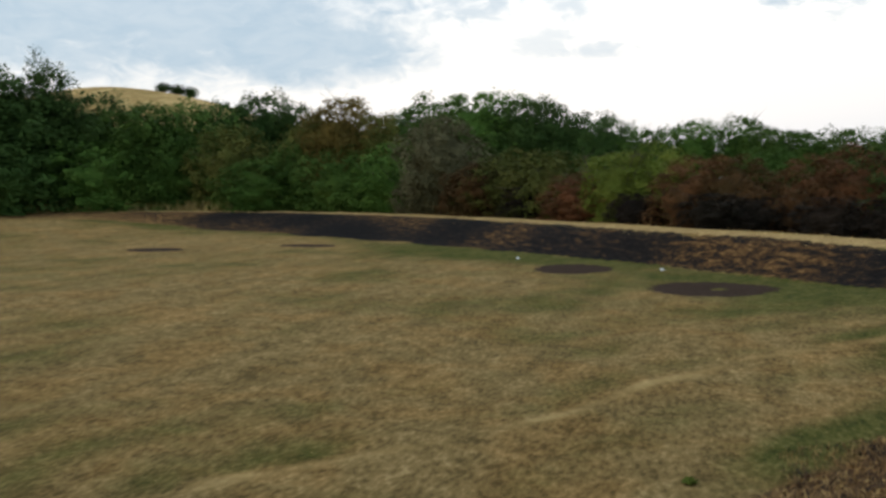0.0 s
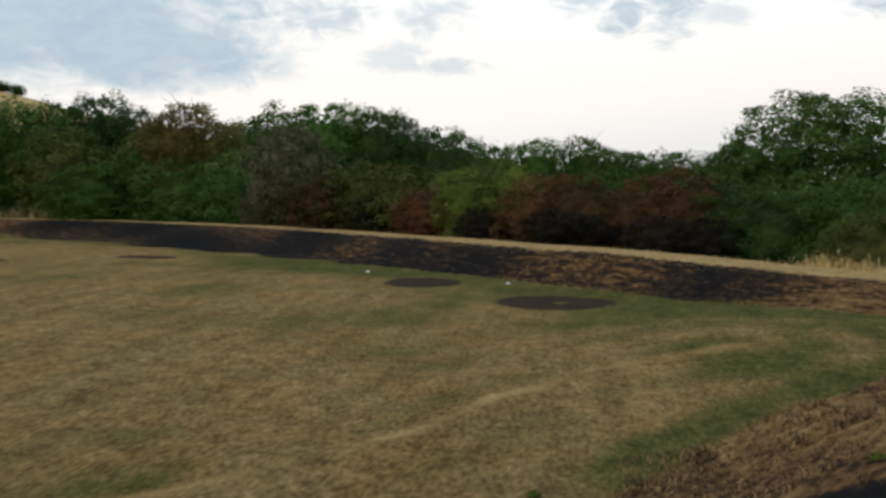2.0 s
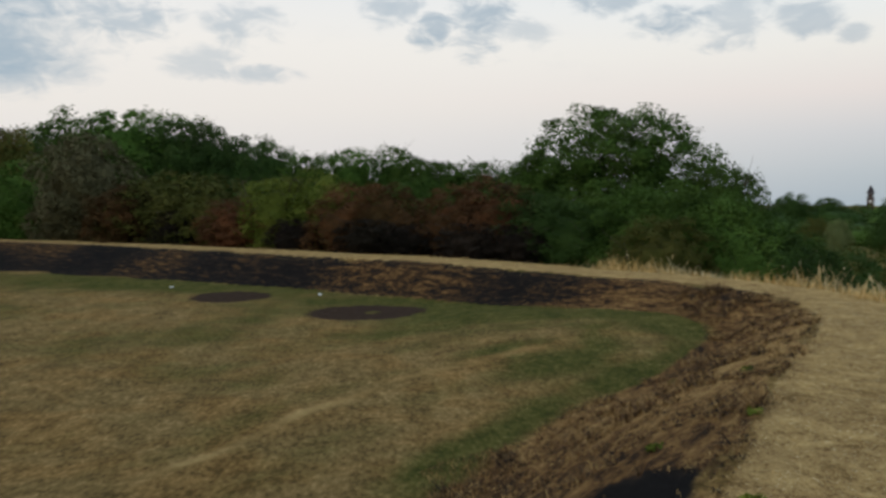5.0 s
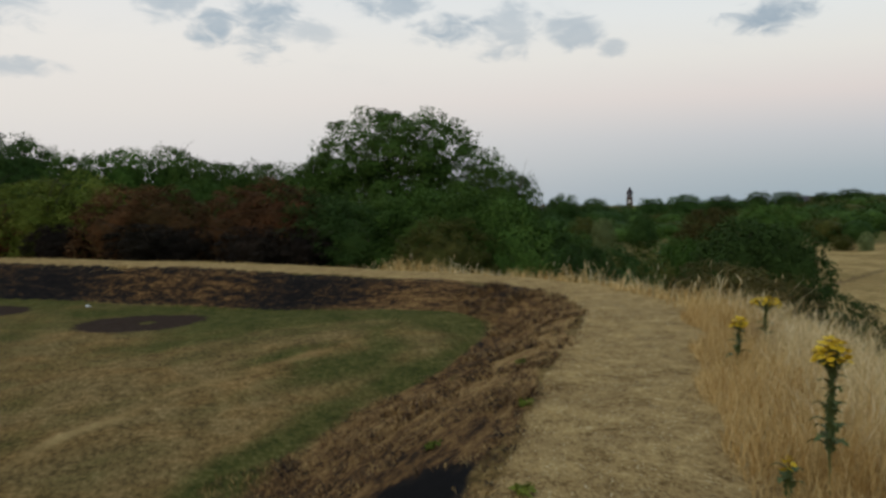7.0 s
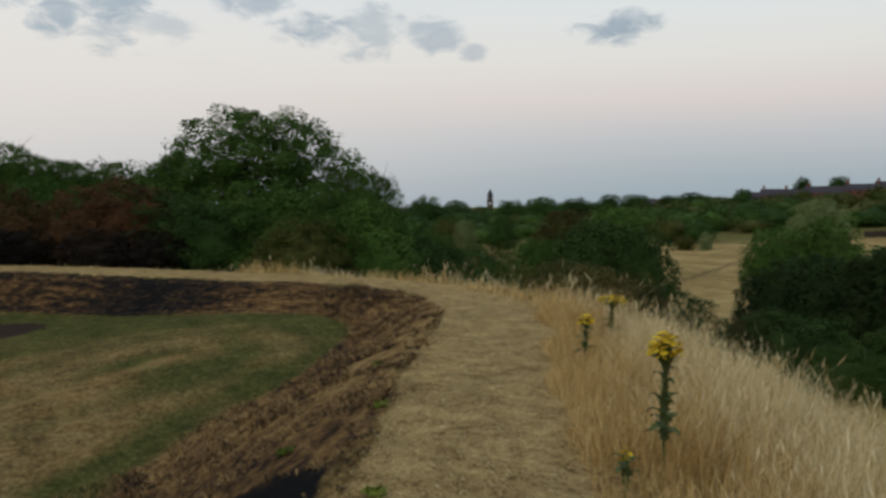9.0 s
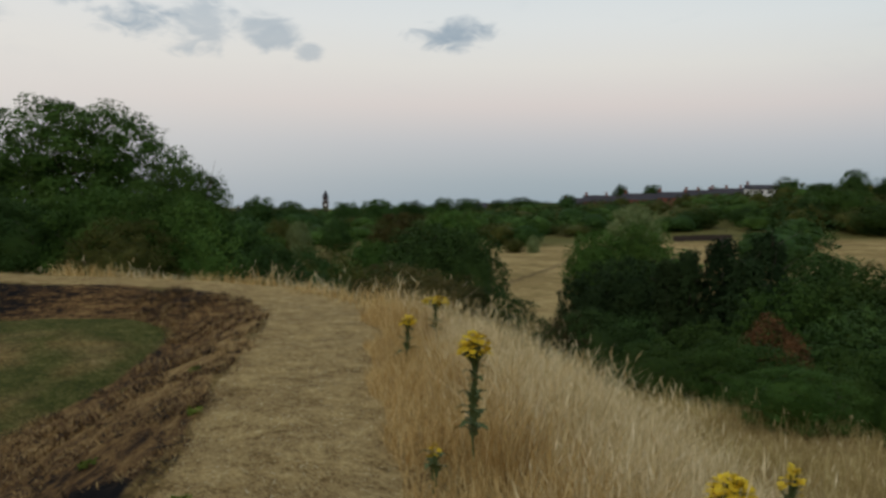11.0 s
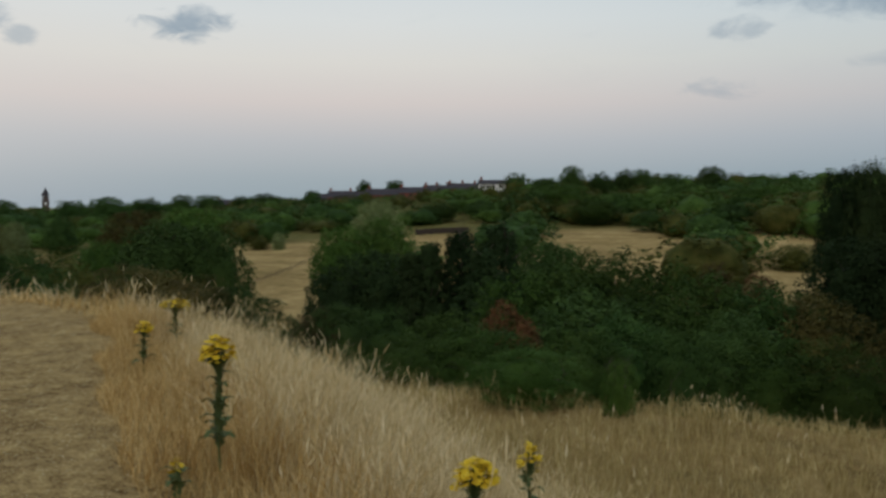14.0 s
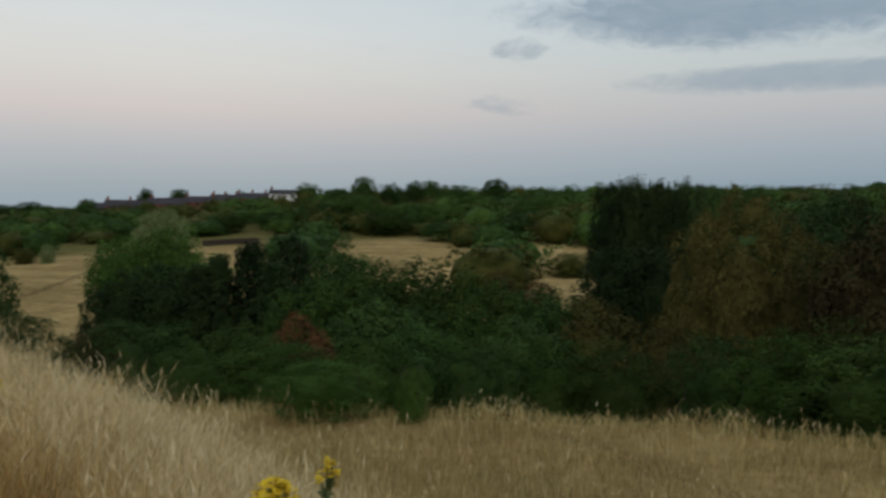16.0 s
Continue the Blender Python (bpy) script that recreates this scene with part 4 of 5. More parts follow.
# valley below the slope
VALLEY = "bushes and trees in the valley"
for name, b, d, t, w, shape, mat, text in [
    ("valley_bush", 35.2, 17.2, -3.7, 2.6, "near", LEAF_BRONZE, "low spreading olive bush beside the path"),
    ("valley_bush", 38.0, 16.2, -4.3, 2.5, "near", LEAF_BRONZE, "low spreading olive bush beside the path"),
    ("valley_bush", 41.6, 16.5, -5.2, 2.4, "near", LEAF_SHADED, "low green bush on the slope"),
    ("valley_tree", 37.2, 75, -0.5, 8.0, "round", LEAF_DARK, "round dark green tree in the valley"),
    ("valley_tree", 40.0, 72, -1.0, 5.5, "round", LEAF_DARK, "round dark green tree in the valley"),
    ("valley_tree", 33.4, 85, -2.0, 4.6, "round", LEAF_GREEN, "green tree in the valley"),
    ("valley_tree", 29.0, 80, -2.7, 4.6, "round", LEAF_OLIVE, "olive green tree in the valley"),
    ("valley_tree", 25.4, 75, -1.6, 4.6, "round", LEAF_GREEN, "green tree in the valley"),
    ("valley_tree", 31.0, 60, -3.0, 3.8, "bush", LEAF_OLIVE, "olive green bush in the valley"),
    ("valley_tree", 35.0, 55, -3.6, 4.5, "bush", LEAF_DARK, "dark green bush in the valley"),
    ("valley_bush", 61.0, 46, -4.3, 5.0, "bush", LEAF_SHADED, "green scrub bush in the valley"),
    ("valley_bush", 65.0, 48, -3.4, 6.0, "bush", LEAF_SHADED, "green scrub bush in the valley"),
    ("valley_bush", 68.6, 47, -3.0, 5.5, "bush", LEAF_SHADED, "green scrub bush in the valley"),
    ("valley_tree", 63.4, 84, -2.3, 6.0, "round", LEAF_DARK, "dark green tree below the meadow"),
    ("valley_tree", 66.2, 78, -3.0, 6.0, "bush", LEAF_SHADED, "green tree below the meadow"),
    ("valley_bush", 48.6, 30, -6.4, 3.4, "near", LEAF_DARK, "dark green bush below the slope"),
    ("valley_bush", 58.4, 28, -8.2, 3.6, "near", LEAF_SHADED, "leafy green bush below the slope"),
    ("valley_bush", 75.6, 34, -6.6, 4.0, "bush", LEAF_DARK, "dark green bush in the valley"),
    ("valley_bush", 66.0, 37, -5.8, 5.0, "bush", LEAF_DARK, "dark green bush in the valley"),
    ("valley_bush", 70.2, 37, -5.6, 5.0, "bush", LEAF_SHADED, "green scrub bush in the valley"),
    ("valley_tree", 26.6, 170, -0.7, 5.0, "round", LEAF_OLIVE, "small olive tree by a dry clearing"),
    ("valley_tree", 28.0, 165, -0.8, 4.0, "round", LEAF_PALE, "small pale tree by a dry clearing"),
    ("valley_tree", 30.6, 175, -0.6, 5.0, "round", LEAF_DARK, "dark green tree by a dry clearing"),
    ("valley_tree", 35.0, 150, 0.0, 9.0, "round", LEAF_BRONZE, "broad olive-brown tree in the valley"),
    ("valley_tree", 38.6, 165, 0.2, 9.0, "round", LEAF_GREEN, "broad green tree in the valley"),
    ("valley_bush", 43.0, 188, -1.9, 4.0, "bush", LEAF_OLIVE, "small olive bush at the meadow's far edge"),
    ("valley_bush", 44.3, 185, -1.7, 2.6, "bush", LEAF_PALE, "small pale bush at the meadow's far edge"),
    ("valley_tree", 48.7, 88, -0.9, 6.2, "round", LEAF_GREEN, "round green tree beside the meadow"),
    ("valley_tree", 51.5, 90, -0.35, 6.0, "round", LEAF_GREEN, "domed green tree beside the meadow"),
    ("willow_tree", 51.1, 140, 0.65, 7.6, "round", LEAF_PALE, "pale grey-green willow beyond the meadow"),
    ("valley_tree", 48.6, 58, -3.7, 4.6, "round", LEAF_PINE, "dense dark tree at the meadow's edge"),
    ("valley_tree", 51.2, 59, -2.6, 5.0, "round", LEAF_PINE, "dense dark tree at the meadow's edge"),
    ("pine_tree", 53.6, 56, -3.2, 4.6, "pine", LEAF_PINE, "dark pointed conifer in the valley"),
    ("pine_tree", 54.9, 56, -2.6, 5.0, "pine", LEAF_PINE, "dark pointed conifer in the valley"),
    ("pine_tree", 57.0, 56, -1.7, 6.4, "pine", LEAF_PINE, "dark pointed conifer in the valley"),
    ("pine_tree", 59.7, 57, -1.4, 6.8, "pine", LEAF_PINE, "dark pointed conifer in the valley"),
    ("pine_tree", 58.4, 54, -2.9, 6.4, "pine", LEAF_PINE, "dark pointed conifer in the valley"),
    ("valley_tree", 62.6, 60, -1.9, 5.0, "round", LEAF_DARK, "dark green tree in the valley"),
    ("valley_bush", 71.4, 47, -3.7, 4.2, "bush", LEAF_SHADED, "green scrub bush in the valley"),
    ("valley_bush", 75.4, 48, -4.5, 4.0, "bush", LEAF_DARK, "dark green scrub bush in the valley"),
    ("valley_bush", 78.6, 48, -5.0, 4.0, "bush", LEAF_SHADED, "green scrub bush in the valley"),
    ("valley_bush", 73.7, 44, -4.2, 4.6, "bush", LEAF_SHADED, "green scrub bush in the valley"),
    ("valley_bush", 76.8, 45, -5.0, 4.0, "bush", LEAF_DARK, "dark green scrub bush in the valley"),
    ("valley_bush", 74.2, 92, -3.5, 3.0, "bush", LEAF_BROWN, "dull brown bush on the dry meadow"),
    ("valley_bush", 76.9, 80, -4.1, 3.6, "bush", LEAF_RUST, "dark reddish bush at the meadow's edge"),
    ("valley_bush", 79.1, 130, -2.3, 6.0, "bush", LEAF_OLIVE, "flat olive bush on the dry meadow"),
    ("valley_tree", 70.2, 195, -0.2, 10.0, "round", LEAF_DARK, "dark green tree above the meadow"),
    ("valley_tree", 71.8, 190, -0.8, 8.0, "bush", LEAF_DARK, "dark green tree above the meadow"),
    ("valley_tree", 75.6, 195, 0.3, 11.0, "round", LEAF_DARK, "dark rounded tree above the meadow"),
    ("valley_tree", 79.2, 205, 0.75, 14.0, "round", LEAF_OLIVE, "pale green spreading tree above the meadow"),
    ("valley_tree", 81.0, 205, 0.6, 12.0, "round", LEAF_OLIVE, "pale green spreading tree above the meadow"),
    ("valley_tree", 68.0, 230, 1.1, 15.0, "round", LEAF_GREEN, "broad green tree below the ridge"),
    ("valley_tree", 64.0, 240, 1.7, 15.0, "round", LEAF_GREEN, "broad green tree below the ridge"),
    ("valley_tree", 61.4, 230, 1.2, 12.0, "round", LEAF_DARK, "dark green tree below the ridge"),
    ("valley_tree", 66.2, 215, 0.6, 11.0, "round", LEAF_SHADED, "green tree below the ridge"),
    ("valley_tree", 72.6, 240, 1.7, 13.0, "round", LEAF_GREEN, "broad green tree below the ridge"),
    ("valley_tree", 76.8, 235, 1.5, 14.0, "round", LEAF_GREEN, "broad green tree below the ridge"),
    ("valley_tree", 58.4, 250, 0.5, 10.0, "round", LEAF_DARK, "dark green tree below the houses"),
    ("valley_tree", 55.4, 245, 0.3, 10.0, "round", LEAF_SHADED, "green tree below the houses"),
    ("pine_tree", 81.9, 96, 3.0, 5.0, "round", LEAF_PINE, "tall dark dense conifer above the valley"),
    ("pine_tree", 83.4, 95, 3.15, 5.4, "round", LEAF_PINE, "tall dark dense conifer above the valley"),
    ("pine_tree", 85.2, 96, 2.9, 5.4, "round", LEAF_PINE, "tall dark dense conifer above the valley"),
    ("pine_tree", 86.8, 97, 2.5, 5.0, "round", LEAF_PINE, "tall dark dense conifer above the valley"),
    ("valley_tree", 82.4, 62, -1.4, 5.6, "round", LEAF_PINE, "dense dark tree in the valley"),
    ("valley_tree", 84.9, 61, -1.3, 5.6, "round", LEAF_PINE, "dense dark tree in the valley"),
    ("valley_tree", 80.6, 45, -5.2, 4.6, "bush", LEAF_BRONZE, "olive-brown bush in the valley"),
    ("valley_tree", 88.2, 43, 1.0, 3.8, "near", LEAF_BRONZE, "tall bronze-olive tree below the slope"),
    ("valley_tree", 90.4, 42, 2.4, 4.6, "near", LEAF_BRONZE, "tall bronze-olive tree below the slope"),
    ("valley_tree", 93.6, 42, 0.2, 4.6, "near", LEAF_BRONZE, "bronze-olive tree below the slope"),
    ("valley_tree", 95.4, 70, 1.9, 7.0, "round", LEAF_PINE, "dense dark tree behind the bronze one"),
    ("valley_tree", 97.2, 72, 1.7, 5.0, "spire", LEAF_PINE, "dense dark tree behind the bronze one"),
    ("valley_bush", 60.2, 33, -6.2, 2.7, "bush", LEAF_RUST, "reddish-brown bush among green scrub"),
    ("valley_bush", 47.0, 30, -7.0, 2.2, "near", LEAF_BROWN, "reddish-brown bush below the slope"),
    ("valley_bush", 51.0, 31, -6.6, 3.0, "near", LEAF_DARK, "dark green bush below the slope"),
    ("valley_bush", 55.7, 30, -7.0, 3.2, "near", LEAF_SHADED, "leafy green bush below the slope"),
    ("valley_bush", 53.0, 27, -8.6, 2.8, "near", LEAF_SHADED, "leafy green bush below the slope"),
    ("valley_bush", 58.4, 27, -8.6, 3.0, "near", LEAF_SHADED, "leafy green bush below the slope"),
    ("valley_bush", 62.0, 20.5, -9.4, 2.8, "near", LEAF_GREEN, "rounded green bush at the foot of the slope"),
    ("valley_bush", 65.6, 28, -8.0, 3.0, "near", LEAF_SHADED, "leafy green bush below the slope"),
    ("sapling", 68.1, 19.2, -9.9, 0.95, "thin", LEAF_GREEN, "slender green sapling at the grass edge"),
    ("valley_bush", 68.6, 30, -7.2, 3.2, "near", LEAF_DARK, "dark green bush below the slope"),
    ("valley_bush", 72.1, 29, -7.9, 2.3, "near", LEAF_DARK, "dull dark green bush below the slope"),
    ("valley_bush", 74.9, 30, -8.0, 2.8, "near", LEAF_DARK, "dark green bush below the slope"),
    ("valley_bush", 78.0, 30, -8.0, 3.6, "near", LEAF_SHADED, "leafy green bush below the slope"),
    ("valley_bush", 82.2, 29, -8.2, 3.0, "near", LEAF_SHADED, "leafy green bush below the slope"),
    ("valley_bush", 85.5, 34, -6.2, 2.8, "near", LEAF_BRONZE, "olive-brown bush below the slope"),
    ("valley_bush", 88.6, 30, -7.2, 3.4, "near", LEAF_DARK, "dark green bush below the slope"),
    ("valley_bush", 92.8, 27, -6.9, 3.4, "near", LEAF_SHADED, "leafy green bush below the slope"),
    ("valley_bush", 96.4, 27, -6.4, 3.6, "near", LEAF_SHADED, "leafy green bush below the slope"),
    ("valley_tree", 99.0, 38, 0.4, 6.0, "round", LEAF_BROWN, "tall olive tree below the slope"),
    ("valley_bush", 99.0, 25, -7.0, 4.4, "near", LEAF_SHADED, "leafy green bush below the slope"),
    ("valley_bush", 104.0, 25, -6.0, 5.0, "near", LEAF_DARK, "dark green bush below the slope"),
    ("valley_tree", 105.0, 42, -0.5, 7.0, "round", LEAF_BROWN, "tall olive tree below the slope"),
]:
    plant(name, shape, mat, b, d, t, w * (1.0 if d < 24 else 1.25), text, "bush" if "bush" in name else "tree", VALLEY)


# far woods: uncounted trees on the rising ground
def woods(name, mat, spots, label):
    leaves, masses = [], []
    for x, y, tall, wide in spots:
        v = boughs(*egg(14, 0.44, (0.35, 0.35, 0.40), 0.06, -0.5), 0.17, 42, 0.062)
        hv, hf = heart(COARSE_BALL, 0.44, (0.40, 0.40, 0.45), 0.3, 0.8)
        size, place = np.array([wide, wide, tall * 1.16]), np.array([x, y, height(x, y) - 0.16 * tall])
        leaves.append(v * size + place)
        masses.append((hv * size + place, hf))
    return tagged(new(name, canopy(name, np.concatenate(leaves), masses, mat)), label, "woodland", kind="stuff")


def meadow(b, r):
    """Open dry meadows between the far woods."""
    return (40.2 < b < 48 and 60 < r < 192) or (48 < b < 61 and 165 < r < 230) or (61 < b < 69.5 and 120 < r < 180) or (69 < b < 82 and 90 < r < 172 and not 73 < b < 75)


kinds = {"a": [], "b": [], "c": []}
spots = random.Random(4)
for near, far, count in ((70, 185, 150), (185, 440, 720), (440, 800, 220)):
    for _ in range(count):
        b, r = spots.uniform(18, 112), math.sqrt(spots.uniform(near ** 2, far ** 2))
        if meadow(b, r) or (46 < b < 60.5 and 388 < r < 450) or (b > 81 and r < 105) or (r < 100 and 42 < b < 82) or (24.5 < b < 33 and 95 < r < 215):
            continue
        x, y = direction(b) * r
        wide = spots.uniform(10, 18)
        tall = (spots.uniform(5.5, 9.5) if b > 60 else spots.uniform(4.0, 8.0)) * (1 + 0.25 * math.sin(b * 1.1) * math.sin(r * 0.05))
        if b > 61 and r > 200:
            tall *= 0.8
        if 46 < b < 60.5 and r > 300:
            tall *= 0.82
        kind = spots.choice("aaabbcc")
        if not (36 < b < 52 and r < 170):
            kinds[kind].append((x, y, tall, wide))
for b, r, t, w in [(64.6, 300, 2.95, 10), (68.2, 305, 2.6, 9), (69.3, 305, 2.7, 9), (71.3, 300, 2.35, 8), (73.9, 300, 2.8, 12), (66.5, 305, 2.4, 10), (62.8, 300, 2.1, 12),
                   (88.6, 150, 2.3, 8), (91.0, 150, 2.2, 9), (50.2, 430, 1.9, 9), (52.3, 430, 1.95, 11), (38.0, 360, 0.9, 12), (46.6, 400, 1.2, 9), (25.2, 330, 0.75, 16), (27.4, 340, 0.55, 13), (31.2, 360, 0.5, 14), (33.4, 330, 0.75, 17), (35.8, 350, 0.6, 15), (39.7, 370, 0.9, 15), (43.4, 380, 1.0, 13), (41.8, 400, 0.8, 8), (96.5, 170, 1.9, 9)]:
    plant("skyline_tree", "round", LEAF_DARK, b, r, t, w, "dark rounded tree on the skyline", "tree", "trees on the skyline")
# lighter leaves on far_woods put the haze of distance into the colour
woods("far_woods", LEAF_GREEN, kinds["a"], "green woodland across the valley")
woods("olive_woods", LEAF_OLIVE, kinds["b"], "olive green woodland across the valley")
woods("dark_woods", LEAF_DARK, kinds["c"], "dark green woodland on the skyline")


# ---- town on the skyline ----
def box(bm, x0, x1, y0, y1, z0, z1):
    v = [bm.verts.new(p) for p in ((x0, y0, z0), (x1, y0, z0), (x1, y1, z0), (x0, y1, z0), (x0, y0, z1), (x1, y0, z1), (x1, y1, z1), (x0, y1, z1))]
    for f in ((0, 3, 2, 1), (4, 5, 6, 7), (0, 1, 5, 4), (1, 2, 6, 5), (2, 3, 7, 6), (3, 0, 4, 7)):
        bm.faces.new([v[i] for i in f])


def gable(bm, w, d, z, rise, over=0.4):
    """A pitched roof with its ridge along x."""
    w, d = w / 2 + over, d / 2 + over
    v = [bm.verts.new(p) for p in ((-w, -d, z), (w, -d, z), (w, d, z), (-w, d, z), (-w, 0, z + rise), (w, 0, z + rise))]
    for f in ((0, 1, 5, 4), (2, 3, 4, 5), (0, 4, 3), (1, 2, 5), (0, 3, 2, 1)):
        bm.faces.new([v[i] for i in f])


def house(bearing, reach, wide, eaves, rise, wall_mat, roof_mat, label, lift=0.0, stacks=2, cols=4):
    x, y = direction(bearing) * reach
    ob = tagged(new("house"), label, "house", "houses on the skyline")
    ob.matrix_basis = pose(x, y, height(x, y) + lift, 0, 0, -bearing)
    deep = 9.0
    bm = bmesh.new()
    box(bm, -wide / 2, wide / 2, -deep / 2, deep / 2, -6 - lift, eaves)
    part("wall", bm, wall_mat, ob)
    bm = bmesh.new()
    gable(bm, wide, deep, eaves + 0.01, rise)
    roof = part("roof", bm, roof_mat, ob)
    for i in range(stacks):
        cx = -wide / 2 + 1.2 + (wide - 2.4) * i / max(1, stacks - 1)
        bm = bmesh.new()
        box(bm, cx - 0.5, cx + 0.5, -0.4, 0.4, eaves + rise - 0.6, eaves + rise + 1.3)
        box(bm, cx - 0.6, cx + 0.6, -0.5, 0.5, eaves + rise + 1.3, eaves + rise + 1.5)
        part("chimney", bm, BRICK, roof)
    pane = bmesh.new()
    box(pane, -0.55, 0.55, -0.06, 0.06, -0.7, 0.7)
    me = bpy.data.meshes.new("window")
    pane.to_mesh(me)
    pane.free()
    me.materials.append(GLASS)
    for i in range(cols):
        for z in (1.5, 4.3):
            if z < eaves - 0.8:
                under("window", me, ob, m=pose(-wide / 2 + wide * (i + 0.5) / cols, -deep / 2 - 0.03, z))
    return ob


for b, r, w, e, rise, wm, rm, text, lift, st, co in [
    (47.4, 430, 16, 5.4, 3.2, BRICK, SLATE, "red-brick terrace house with a dark slate roof", -2.2, 2, 4),
    (49.2, 415, 22, 5.6, 3.4, BRICK, SLATE, "long red-brick house with a dark slate roof", -2.1, 3, 6),
    (51.6, 405, 18, 5.6, 3.2, BRICK, SLATE, "red-brick terrace house with a dark slate roof", -2.1, 2, 5),
    (53.6, 405, 14, 5.4, 3.0, BRICK, SLATE, "red-brick house with a dark slate roof", -1.9, 2, 4),
    (55.2, 410, 13, 5.4, 3.0, BRICK, SLATE, "red-brick house with a dark slate roof", -1.9, 3, 4),
    (57.0, 410, 15, 5.4, 3.0, BRICK, SLATE, "red-brick house with a dark slate roof", -1.9, 3, 4),
    (59.2, 405, 15, 5.6, 2.2, RENDER, SLATE, "white-rendered house with a low dark roof", -0.4, 1, 5),
    (41.0, 520, 14, 5.4, 3.2, BRICK, SLATE, "red-brick house with a dark slate roof", -2.2, 2, 4),
    (24.6, 520, 15, 5.4, 3.0, BRICK, SLATE, "red-brick house with a dark slate roof", -2.2, 2, 4),
]:
    house(b, r, w, e, rise, wm, rm, text, lift, st, co)


def clock_tower(bearing, reach):
    x, y = direction(bearing) * reach
    ob = tagged(new("clock_tower"), "slender red-brick clock tower with a dark pointed roof", "tower")
    ob.matrix_basis = pose(x, y, height(x, y), 0, 0, -bearing)
    bm = bmesh.new()
    box(bm, -2.0, 2.0, -2.0, 2.0, -2, 9.5)
    box(bm, -2.3, 2.3, -2.3, 2.3, 9.5, 10.1)
    part("shaft", bm, STONE, ob)
    bm = bmesh.new()
    for sx in (-1, 1):
        for sy in (-1, 1):
            box(bm, sx * 1.4 - 0.35, sx * 1.4 + 0.35, sy * 1.4 - 0.35, sy * 1.4 + 0.35, 10.1, 13.0)
    box(bm, -0.9, 0.9, -0.9, 0.9, 10.1, 13.0)
    part("belfry", bm, STONE, ob)
    bm = bmesh.new()
    bmesh.ops.create_cone(bm, segments=8, radius1=2.4, radius2=0.05, depth=5.0, cap_ends=True, matrix=Matrix.Translation((0, 0, 15.5)))
    part("spire", bm, SLATE, ob)
    for sy in (-1, 1):
        bm = bmesh.new()
        bmesh.ops.create_cone(bm, segments=20, radius1=0.8, radius2=0.8, depth=0.16, cap_ends=True, matrix=Matrix.Translation((0, sy * 2.05, 8.0)) @ pose(0, 0, 0, 90))
        part("clock_face", bm, RENDER, ob)


clock_tower(29.75, 560)

# dark board fence on the far meadow
for i in range(6):
    b = 54.0 + i * 0.62
    x, y = direction(b) * 205
    bm = bmesh.new()
    box(bm, -1.05, 1.05, -0.06, 0.06, 0.05, 1.35)
    box(bm, -1.15, -1.0, -0.12, 0.12, -0.3, 1.5)
    box(bm, 1.0, 1.15, -0.12, 0.12, -0.3, 1.5)
    me = bpy.data.meshes.new("fence_panel")
    bm.to_mesh(me)
    bm.free()
    me.materials.append(TIMBER)
    tagged(new("fence_panel", me), "dark weathered board panel on the dry meadow", "fence", "fence on the meadow").matrix_basis = pose(x, y, height(x, y), 0, 0, -b)


# ---- ragwort in flower beside the path ----
def ragwort_leaf():
    """A toothed, lobed blade that arches outwards along x."""
    bm = bmesh.new()
    rows = []
    for i in range(9):
        t = i / 8
        half = 0.027 * math.sin(math.pi * min(1, 0.15 + 0.85 * t)) * (1.35 if i % 2 else 0.6) + 0.002
        z = 0.05 * math.sin(t * 2.4) - 0.02 * t
        rows.append([bm.verts.new((0.105 * t, -half, z + 0.006)), bm.verts.new((0.105 * t, 0, z)), bm.verts.new((0.105 * t, half, z + 0.006))])
    for a, b in zip(rows, rows[1:]):
        bm.faces.new((a[0], a[1], b[1], b[0]))
        bm.faces.new((a[1], a[2], b[2], b[1]))
    me = bpy.data.meshes.new("leaf")
    bm.to_mesh(me)
    bm.free()
    me.materials.append(STEM)
    return me


def flower_mesh():
    """A daisy-like floret: a domed disc with short rays."""
    bm = bmesh.new()
    c = bm.verts.new((0, 0, 0.005))
    ring = [bm.verts.new((0.005 * math.cos(a), 0.005 * math.sin(a), 0.002)) for a in np.linspace(0, 2 * math.pi, 8, endpoint=False)]
    for i in range(8):
        j = (i + 1) % 8
        bm.faces.new((c, ring[i], ring[j]))
        a = 2 * math.pi * (i + 0.5) / 8
        tip = [bm.verts.new((0.013 * math.cos(a + q), 0.013 * math.sin(a + q), 0.001)) for q in (-0.25, 0.25)]
        bm.faces.new((ring[i], tip[0], tip[1], ring[j]))
    me = bpy.data.meshes.new("floret")
    bm.to_mesh(me)
    bm.free()
    me.materials.append(YELLOW)
    return me


LEAF_MESH, FLORET = ragwort_leaf(), flower_mesh()


